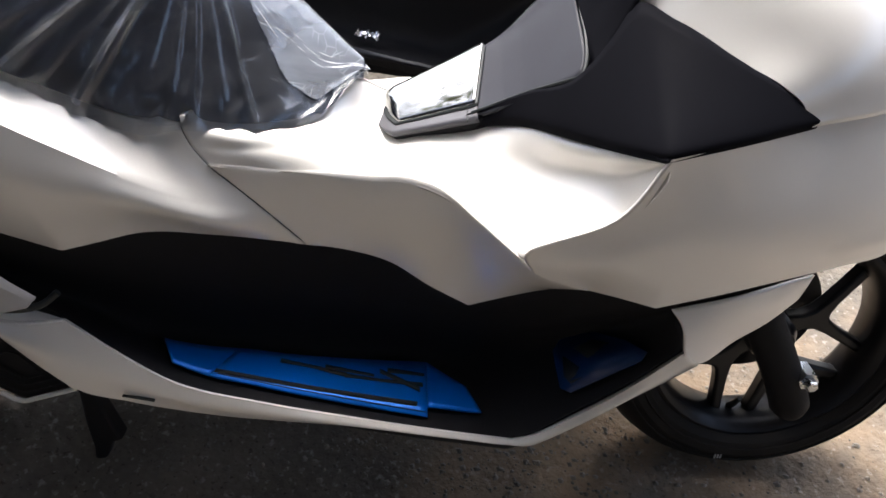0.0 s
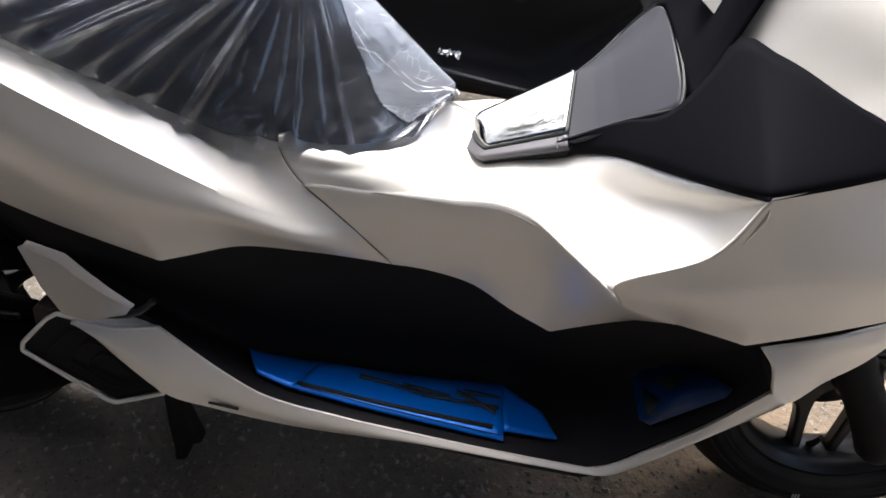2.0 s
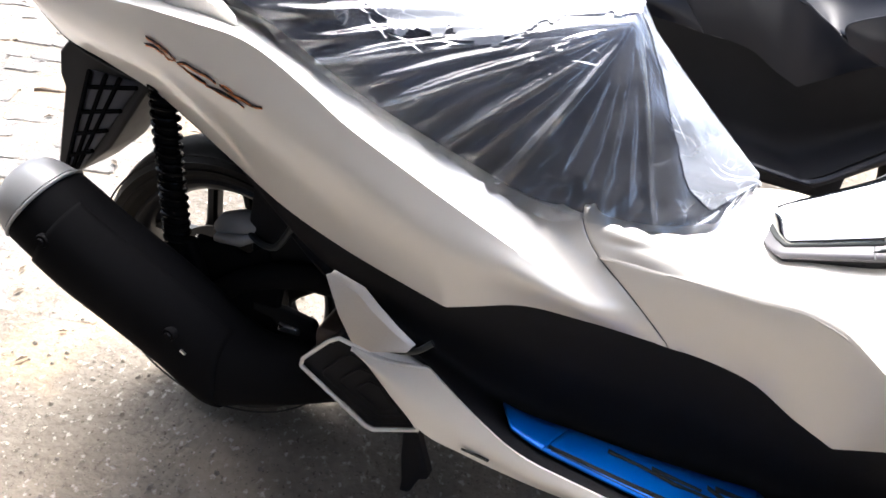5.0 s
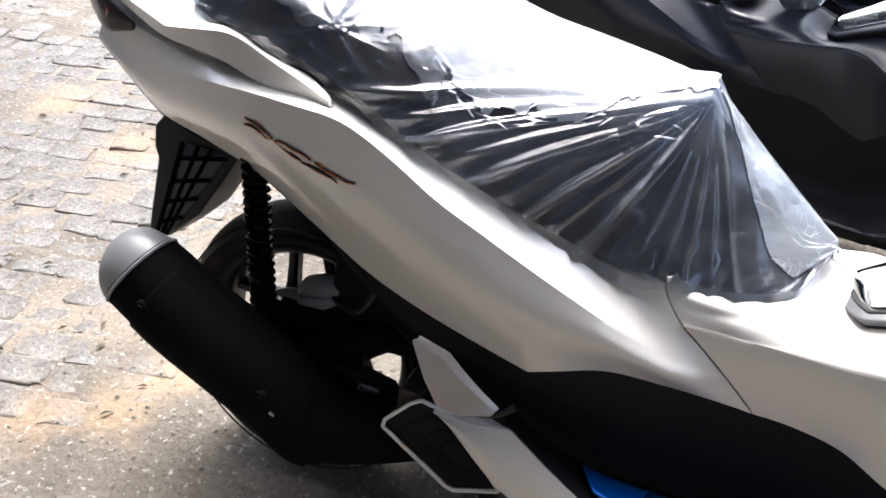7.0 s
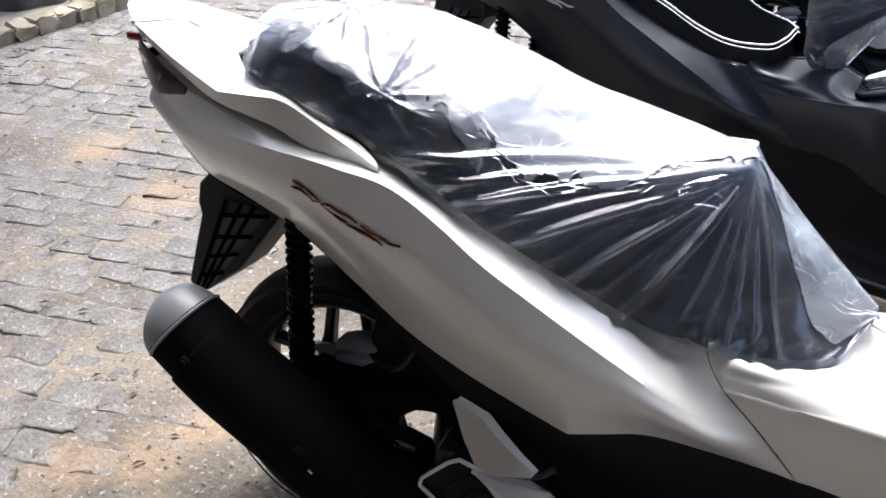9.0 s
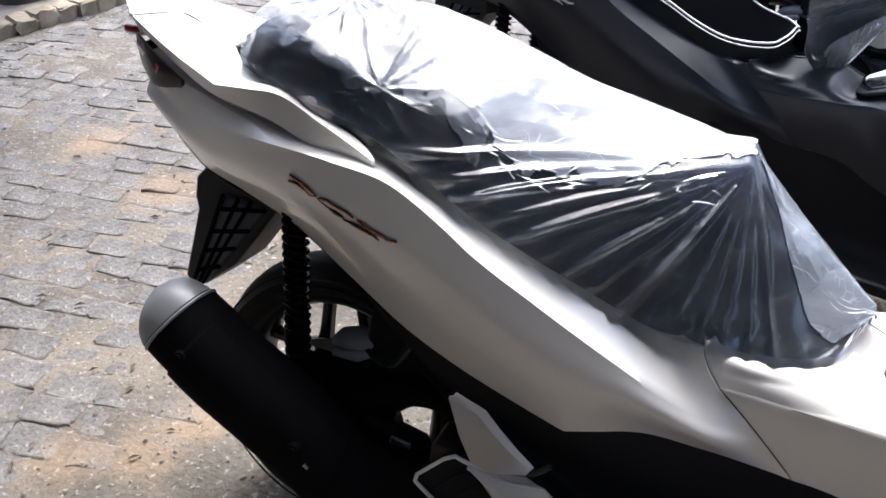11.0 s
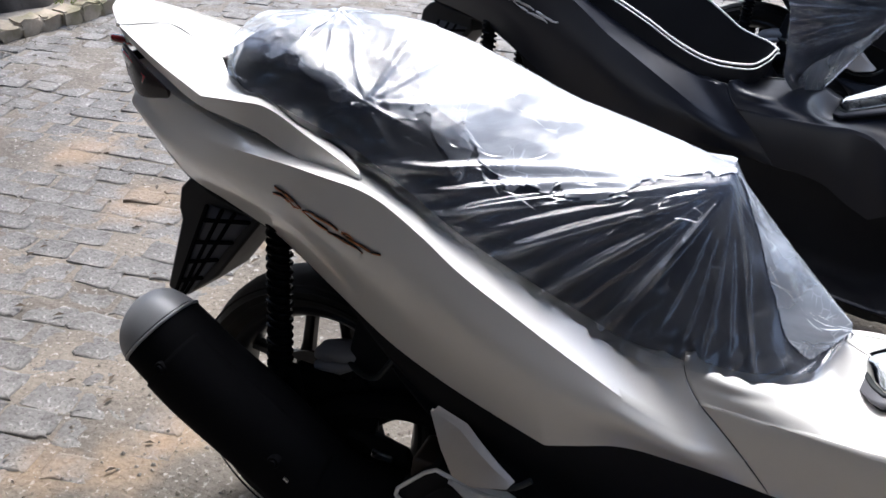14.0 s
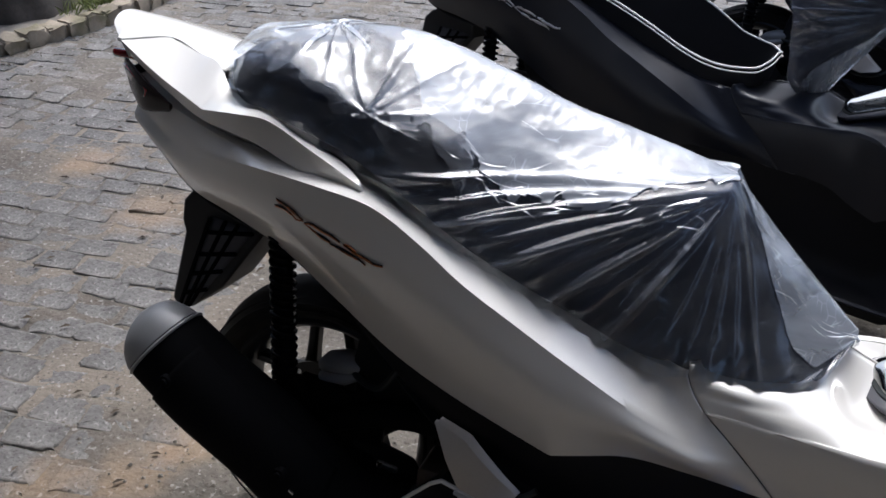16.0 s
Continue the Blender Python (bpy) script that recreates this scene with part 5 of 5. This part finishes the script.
    link("rear_lens", v, f, RED_LENS, lamp, "red rear lens", bevel=0.006)
    v, f, _ = skin([[(-0.325, -0.05, 0.679), (-0.34, 0.0, 0.68), (-0.325, 0.05, 0.679)], [(-0.333, -0.07, 0.775), (-0.35, 0.0, 0.78), (-0.333, 0.07, 0.775)]], 12, 5, (), (), False)
    link("tail_end", v, f, PLASTIC, s, solid=0.003)
    v, f, _ = skin([[(-0.325, -0.05, 0.679), (-0.228, -0.076, 0.620), (-0.026, -0.126, 0.578), (0.068, -0.143, 0.534)], [(-0.325, 0.05, 0.679), (-0.228, 0.076, 0.620), (-0.026, 0.126, 0.578), (0.068, 0.143, 0.534)]], 30, 6)
    link("rear_inner_fender", v, f, PLASTIC, s, solid=0.004)
    # stands
    plate("stand_leg", [(0.302, -0.062, 0.215), (0.337, -0.062, 0.215), (0.3393, -0.062, 0.1236), (0.3536, -0.062, 0.0815), (0.3665, -0.062, 0.046), (0.372, -0.062, 0.030), (0.3559, -0.062, 0.0233), (0.3435, -0.062, -0.010), (0.326, -0.062, -0.0125), (0.3276, -0.062, 0.0109), (0.3215, -0.062, 0.06), (0.3192, -0.062, 0.1136)],
          (0.002, 0.026, 0.0), PLASTIC, s, "black centre stand leg with curved foot", 0.006)
    tube("side_stand", along([(0.42, 0.10, 0.20), (0.36, 0.20, 0.10), (0.31, 0.27, 0.078)], 12, (), False), 0.011, ALLOY, s, "black side stand propping the scooter", sides=10)
    # seat
    v, f, _ = skin(seat_lines(0.012), 120, 8, SEAT_CORNERS)
    seat = link("seat", v, f, LEATHER, s, "black vinyl two-step seat", angle=50)
    for k in (0.42,):
        e, sh = along(SEAT_EDGE, 160), along(SEAT_SHOULDER, 160, (10,))
        line = e * (1 - k) + sh * k
        ch = []
        for i in range(34, 84, 2):
            a, b = line[i], line[i] * 0.25 + line[i + 1] * 0.75
            ch.append(tube_data([a + (0, -0.006, 0.002), b + (0, -0.006, 0.002)], 0.0007, 5))
        v, f = merged(ch)
        link("stitching", v, f, STITCH, seat, "pale double stitching")
    if seat_up:
        hinge = Vector((0.67, 0, 0.60))
        m = Matrix.Translation(hinge + Vector((-0.012, 0, -0.02))) @ Matrix.Rotation(radians(SEAT_TILT), 4, "Y") @ Matrix.Translation(-hinge)
        seat.matrix_local = m
        # open storage box with its pale seal
        rim = [(0.10, -0.122, 0.742), (0.25, -0.126, 0.690), (0.328, -0.126, 0.658), (0.394, -0.126, 0.628), (0.458, -0.124, 0.609), (0.516, -0.120, 0.608), (0.549, -0.108, 0.613), (0.562, -0.085, 0.623), (0.574, 0.0, 0.642),
               (0.566, 0.105, 0.644), (0.552, 0.122, 0.650), (0.520, 0.126, 0.658), (0.484, 0.126, 0.668), (0.439, 0.126, 0.693), (0.393, 0.126, 0.718), (0.25, 0.125, 0.765), (0.10, 0.11, 0.80), (0.02, 0.06, 0.80), (0.02, -0.07, 0.775)]
        pts = along(rim + [rim[0]], 120, (), False)[:-1]
        tube("box_seal", pts, 0.0021, SEAL, s, "pale rubber seal round the open storage box", sides=8, closed=True)
        tube("box_seal", [tuple(np.array(p) * (1, 1.06, 1) + (0.004, 0, -0.008)) for p in pts[:66]], 0.0014, SEAL, s, sides=8)
        n = len(pts)
        low = [(x * 0.92 + 0.02, y * 0.85, z - 0.16) for x, y, z in pts]
        link("storage_box", list(pts) + low, [(i, (i + 1) % n, n + (i + 1) % n, n + i) for i in range(n)] + [tuple(range(n, 2 * n))], PLASTIC, s, "open black storage box under the seat")
        return s, m
    return s, Matrix.Identity(4)


SEAT_TILT = 78.0
LEAN_WHITE, LEAN_DARK = 15.01, 15.03
HERE = Matrix.Rotation(radians(-LEAN_WHITE), 4, "X")
THIRD = Matrix.Translation((0.54, 1.80, 0)) @ Matrix.Rotation(radians(-7.0), 4, "Z") @ Matrix.Rotation(radians(-15.0), 4, "X")
THERE = Matrix.Translation((-0.016, 0.94, 0)) @ Matrix.Rotation(radians(-6.6), 4, "Z") @ Matrix.Rotation(radians(-LEAN_DARK), 4, "X")
white_scooter, _ = scooter(HERE, WHITE, "pearl white", "pearl white scooter leaning on its stand, seat wrapped in plastic")
cover = seat_film("plastic_cover", HERE)
tagged(cover, "crumpled clear plastic bag wrapped over the black seat", "plastic cover", "seat covers")
dark_scooter, lifted = scooter(THERE, DARK_PAINT, "satin black", "satin black scooter leaning on its stand, seat tipped open", True)
third_scooter, _ = scooter(THIRD, DARK_PAINT, "satin black", "satin black scooter parked behind the open-seated one")
cover2 = seat_film("plastic_cover", THERE @ lifted)
tagged(cover2, "clear plastic bag round the raised black seat", "plastic cover", "seat covers")


bm = bmesh.new()
bmesh.ops.create_grid(bm, x_segments=16, y_segments=11, size=0.5)
for q in bm.verts:
    a = noise.noise(Vector((q.co.x * 7, q.co.y * 7, 2.0)))
    q.co = Vector((0.713 + q.co.x * 0.050 + 0.004 * a, -0.172 + q.co.y * 0.034, 0.252 + 0.010 * a + 0.006 * noise.noise(Vector((q.co.x * 15, 8.0, q.co.y * 15)))))
foil = part("foil_wrapper", bm, FOIL, None, angle=20)
foil.matrix_world = THERE
tagged(foil, "crumpled silver foil wrapper lying on the black floorboard", "wrapper")


# ------------------------------------------------------------------ ground
def paved(x, y):
    """1 where the ground is laid with pavers, 0 where it is trodden earth."""
    a = min(max((-0.30 - x) / 0.35, 0), 1)
    b = min(max((y - 1.5) / 0.5, 0), 1)
    return max(a, b)


def ground_z(x, y):
    k = paved(x, y)
    q = Vector((x, y, 0))
    r = 0.004 * noise.noise(q * 3.1) + 0.0022 * noise.noise(q * 11.0) + 0.0012 * noise.noise(q * 37.0)
    r += 0.010 * math.exp(-((x / 0.16) ** 2 + ((y - 0.02) / 0.10) ** 2))
    near = math.exp(-((max(0, abs(x - 0.6) - 2)) ** 2 + (max(0, abs(y) - 2)) ** 2) / 6)
    return (0.001 + r * (0.5 + 0.5 * (1 - k)) - 0.0036 * k + 0.0085 * k * noise.noise(q * 4.0) + 0.0045 * k * noise.noise(q * 17.0)) * near - 0.006 * (1 - near)


gx = np.r_[-400, -120, -40, -15, -7, np.arange(-3.6, 3.0, 0.03), 4, 7, 15, 40, 120, 400]
gy = np.r_[-400, -120, -40, -15, -6, -3, np.arange(-1.2, 3.2, 0.03), 4, 6, 10, 20, 50, 130, 400]
gv = [(x, y, ground_z(x, y) if abs(x) < 8 and abs(y) < 8 else -0.006) for y in gy for x in gx]
ground = link("ground", gv, grid_faces(len(gx), len(gy)), EARTH, None, angle=80)
tagged(ground, "dusty trodden earth and cement with scattered grit", "ground", kind="structure")

# pebbles and grit
rng = random.Random(5)
chunks = []
for k in range(7000):
    x, y = rng.uniform(-1.3, 2.0), rng.uniform(-0.6, 1.4)
    pick = rng.random()
    if pick < 0.18:
        x, y = rng.gauss(-0.1, 0.35), rng.gauss(0.0, 0.25)
    elif pick < 0.72:
        x, y = rng.gauss(0.95, 0.30), rng.gauss(0.02, 0.16)
    r = 0.0011 + 0.0048 * rng.random() ** 5
    z = ground_z(x, y) + r * 0.35
    pv = []
    for dx, dy, dz in ((1, 0, 0), (0.3, 0.95, 0), (-0.9, 0.5, 0), (-0.6, -0.8, 0), (0.5, -0.8, 0), (0, 0, 0.8), (0, 0, -0.6)):
        pv.append((x + r * dx * rng.uniform(0.7, 1.4), y + r * dy * rng.uniform(0.7, 1.4), z + r * dz * rng.uniform(0.6, 1.1)))
    pf = [(i, (i + 1) % 5, 5) for i in range(5)] + [((i + 1) % 5, i, 6) for i in range(5)]
    chunks.append((pv, pf))
v, f = merged(chunks)
tagged(link("gravel", v, f, PEBBLE, None, smooth=False), "loose grit and small stones on the earth", "gravel", kind="stuff")

# finer grit trodden over the pavers
chunks = []
for k in range(3000):
    x, y = -0.25 - 2.0 * rng.random() ** 1.6, rng.uniform(-0.45, 1.9)
    r = 0.0008 + 0.0022 * rng.random() ** 4
    z = ground_z(x, y) * 0.6 + 0.0026 + rng.uniform(-0.0015, 0.001)
    pv = [(x + r * dx * rng.uniform(0.7, 1.4), y + r * dy * rng.uniform(0.7, 1.4), z + r * dz) for dx, dy, dz in ((1, 0, 0), (-0.3, 0.9, 0), (-0.6, -0.8, 0), (0, 0, 0.8), (0, 0, -0.6))]
    chunks.append((pv, [(0, 1, 3), (1, 2, 3), (2, 0, 3), (1, 0, 4), (2, 1, 4), (0, 2, 4)]))
v, f = merged(chunks)
tagged(link("grit", v, f, PEBBLE, None, smooth=False), "fine loose grit scattered over the pavers", "grit", kind="stuff")

# bits of dry leaf and dirt trodden into the joints
chunks = []
for k in range(420):
    x, y = rng.uniform(-2.5, -0.35), rng.uniform(-0.5, 2.6)
    if rng.random() < 0.35:
        x, y = -2.25 + rng.gauss(0, 0.12), rng.uniform(1.0, 2.8)
    r, w = rng.uniform(0.004, 0.016), rng.uniform(0, 6.28)
    z = max(ground_z(x, y), 0.002) + 0.003
    cw, sw = math.cos(w) * r, math.sin(w) * r
    chunks.append(([(x - cw, y - sw, z), (x + 0.4 * sw, y - 0.4 * cw, z + 0.3 * r), (x + cw, y + sw, z + 0.1 * r), (x - 0.35 * sw, y + 0.4 * cw, z + 0.35 * r)], [(0, 1, 2), (0, 2, 3)]))
v, f = merged(chunks)
tagged(link("leaf_litter", v, f, LITTER, None, smooth=False), "dark dry leaf scraps and dirt on the paving", "leaf litter", kind="stuff")

# kerb stones, planter, tree and grass
kerb = [(-2.48, 1.15), (-2.34, 1.48), (-2.30, 1.65), (-2.25, 1.82), (-2.21, 2.03), (-2.21, 2.35), (-2.20, 2.70), (-2.18, 3.1)]
kp = along([(x, y, 0) for x, y in kerb], 22, (), False)
for i in range(len(kp) - 1):
    a, b = kp[i], kp[i + 1]
    c, d = (a + b) / 2, (b - a) / np.linalg.norm(b - a)
    nrm = np.array((-d[1], d[0], 0))
    L, Wd, Hh = np.linalg.norm(b - a) * 1.0, rng.uniform(0.085, 0.11), rng.uniform(0.05, 0.07)
    bm = bmesh.new()
    bmesh.ops.create_cube(bm, size=1)
    bmesh.ops.subdivide_edges(bm, edges=bm.edges[:], cuts=2, use_grid_fill=True)
    for q in bm.verts:
        p = c + d * q.co.x * L + nrm * (q.co.y * Wd + 0.05) + np.array((0, 0, (q.co.z + 0.5) * (Hh + 0.03) - 0.03))
        p = Vector(p) + Vector((noise.noise(Vector(p) * 14), noise.noise(Vector(p) * 14 + Vector((9, 0, 0))), noise.noise(Vector(p) * 14 + Vector((0, 9, 0))))) * 0.014
        q.co = p
    bmesh.ops.bevel(bm, geom=[e for e in bm.edges if e.calc_length() > 0 and len(e.link_faces) == 2 and e.calc_face_angle(0) > 0.9], offset=0.008, segments=2, affect="EDGES")
    tagged(part("kerb_stone", bm, STONE, None, angle=50), "rough grey kerb stone along the planting strip", "kerb stone", "kerb stones")
soil_rows = [[(x - 0.07, y, 0.045) for x, y in kerb], [(x - 0.6, y + 0.1, 0.05) for x, y in kerb], [(x - 1.6, y + 0.2, 0.05) for x, y in kerb]]
v, f, _ = skin(soil_rows, 30, 8, (), (), False)
v = [(x, y, z + 0.02 * noise.noise(Vector((x * 5, y * 5, 0)))) for x, y, z in v]
tagged(link("planting_strip", v, f, SOIL, None, angle=80), "bare dark soil behind the kerb", "soil", kind="structure")

tree = new("tree")
tree.location = (-2.63, 1.89, 0.03)
tagged(tree, "thick rough-barked tree trunk behind the kerb", "tree")
tp = along([(0, 0, -0.05), (0.0, 0.0, 0.15), (-0.03, 0.02, 0.6), (-0.02, 0.05, 1.4), (0.05, 0.08, 2.4), (0.1, 0.1, 3.2)], 50, (), False)
tr = np.interp(np.linspace(0, 1, 50), [0, 0.08, 0.2, 1], [0.22, 0.16, 0.145, 0.08])
v, f = tube_data(tp, tr, 40)
v = [np.array(p) + (np.array(p) - (0, 0, p[2])) * 0.16 * noise.noise(Vector((p[0] * 14, p[1] * 14, p[2] * 4))) for p in v]
link("trunk", v, f, BARK, tree, angle=80)
for k in range(5):
    w = k * 1.3
    b = along([(0.06, 0.08, 2.2 + 0.18 * k), (0.5 * math.cos(w), 0.5 * math.sin(w), 2.8 + 0.2 * k), (1.2 * math.cos(w), 1.2 * math.sin(w), 3.3 + 0.25 * k)], 14, (), False)
    tube("limb", b, np.linspace(0.05, 0.015, 14), BARK, tree, sides=8)
chunks = []
for k in range(2600):
    w, rr, zz = rng.uniform(0, 6.283), 1.5 * math.sqrt(rng.random()), rng.uniform(2.7, 4.6)
    c = Vector((rr * math.cos(w), rr * math.sin(w), zz))
    if noise.noise(c * 1.4) < -0.05:
        continue
    e = Euler((rng.uniform(-0.9, 0.9), rng.uniform(-0.9, 0.9), rng.uniform(0, 6.28))).to_matrix()
    s = rng.uniform(0.05, 0.10)
    chunks.append(([c + e @ Vector(q) * s for q in ((-1, 0, 0), (0, -0.4, 0.08), (1, 0, 0), (0, 0.4, 0.08))], [(0, 1, 2), (0, 2, 3)]))
v, f = merged(chunks)
link("crown", v, f, GRASS, tree, smooth=False)

chunks = []
for k in range(1100):
    i = rng.choice((rng.uniform(0.46, 0.60), rng.uniform(0.64, 0.72), rng.uniform(0.46, 0.95)))
    p = kp[int(i * (len(kp) - 1))]
    x, y = p[0] - rng.uniform(0.10, 0.24), p[1] + rng.gauss(0, 0.06)
    h, w = rng.uniform(0.03, 0.09), rng.uniform(0, 6.28)
    lx, ly = rng.gauss(0, 0.03), rng.gauss(0, 0.03)
    dx, dy = 0.003 * math.cos(w), 0.003 * math.sin(w)
    z = 0.05
    chunks.append(([(x - dx, y - dy, z), (x + dx, y + dy, z), (x + dx * 0.6 + lx * 0.5, y + dy * 0.6 + ly * 0.5, z + h * 0.6), (x + lx, y + ly, z + h)], [(0, 1, 2), (0, 2, 3)]))
v, f = merged(chunks)
# unseen trees added beyond the south wall as something for the chrome to reflect
for px, py, turn in ((-1.5, -7.6, 0.4), (0.9, -8.2, 1.9), (2.6, -7.4, 3.3)):
    copy_thing(tree, pose(px, py, -0.8, 0, 0, math.degrees(turn)))
tagged(link("grass", v, f, GRASS, None, smooth=False), "sparse short grass and weeds on the planting strip", "grass", kind="stuff")

# roof over the scooters and walls round the near side, all unseen: added and sized to hold back light
v, f = boxy(-3.2, 3.7, -4.0, 0.08, 2.50, 2.58)
tagged(link("roof", v, f, ROOF, None, smooth=False), "unseen sheet roof, assumed over the bay to hold back sky light", "roof", kind="structure")
v, f = boxy(-3.2, 5.0, -4.2, -4.0, -0.05, 2.3)
tagged(link("wall_south", v, f, PLASTER, None, smooth=False), "unseen plain wall added to hold light off the near side", "wall", kind="structure")
v, f = boxy(5.0, 5.2, -4.2, 0.9, -0.05, 2.2)
tagged(link("wall_east", v, f, PLASTER, None, smooth=False), "unseen plain wall added to hold light off the near side", "wall", kind="structure")
v, f = boxy(-3.4, -3.2, -4.2, 0.9, -0.05, 2.58)
tagged(link("wall_west", v, f, PLASTER, None, smooth=False), "unseen plain wall added to hold light off the near side", "wall", kind="structure")

# pavers: rows at eight degrees to the scooters
PL, PW, PA = 0.128, 0.074, radians(8)
ca, sa = math.cos(PA), math.sin(PA)
paver_meshes = []
for k in range(8):
    n, pv = 20, []
    out = []
    for i in range(n):
        w = 2 * math.pi * (i + 0.5) / n
        c, d = math.cos(w), math.sin(w)
        out.append((math.copysign(abs(c) ** 0.20, c) * (PL - 0.002) / 2 + rng.uniform(-0.0075, 0.0055), math.copysign(abs(d) ** 0.20, d) * (PW - 0.002) / 2 + rng.uniform(-0.0065, 0.0045)))
    for scale, z in ((1.0, -0.03), (1.0, 0.0205), (0.96, 0.0238), (0.80, 0.0246), (0.4, 0.025)):
        pv += [(x * scale, y * scale, z + (rng.uniform(-0.001, 0.001) if z > 0.02 else 0)) for x, y in out]
    pf = [(k0 * n + i, k0 * n + (i + 1) % n, k0 * n + n + (i + 1) % n, k0 * n + n + i) for k0 in range(4) for i in range(n)] + [tuple(range(4 * n, 5 * n))]
    me = bpy.data.meshes.new("paver")
    me.from_pydata(pv, [], pf)
    me.shade_smooth()
    me.set_sharp_from_angle(angle=radians(60))
    me.materials.append(PAVER)
    paver_meshes.append(me)
spots = []
for r in range(-12, 92):
    start = (0.5 if r % 2 else 0.0) + rng.uniform(-0.28, 0.28)
    for c in range(-42, 42):
        u, w = (c + start) * PL, r * PW
        x, y = -0.6 + u * ca - w * sa, -0.6 + u * sa + w * ca
        if not (-3.2 < x < 3.2 and -1.2 < y < 5.2) or paved(x, y) < 0.25:
            continue
        if x < -2.12 and y > 0.9 and x < np.interp(y, [q[1] for q in kerb], [q[0] for q in kerb]) - 0.02:
            continue
        sink = -0.010 if rng.random() < 0.09 else 0.0
        x, y = x + rng.gauss(0, 0.006) + 0.012 * math.sin(y * 5.1), y + rng.gauss(0, 0.003) + 0.012 * math.sin(x * 3.3)
        spots.append((x, y, ground_z(x, y) * 0.6 - 0.0236 + 0.003 * (paved(x, y) - 0.9) + rng.gauss(0, 0.0018) + sink, rng.gauss(0, 0.022), rng.gauss(0, 0.014), PA + rng.gauss(0, 0.045)))
spots.sort(key=lambda q: (q[0] + 0.8) ** 2 + (q[1] - 0.5) ** 2)
rest = []
for k, (x, y, z, rx, ry, rz) in enumerate(spots):
    m = Matrix.LocRotScale((x, y, z), Euler((rx, ry, rz)), Vector((rng.uniform(0.88, 1.04), rng.uniform(0.90, 1.04), 1)))
    me = paver_meshes[k % 8]
    if k < 290:
        ob = new("paver", me)
        ob.matrix_world = m
        ob.parent = ground
    else:
        rest.append(([m @ q.co for q in me.vertices], [tuple(p.vertices) for p in me.polygons]))
v, f = merged(rest)
far = link("paving", v, f, PAVER, ground, "worn grey concrete pavers with open joints", angle=45)
tagged(far, kind="stuff")
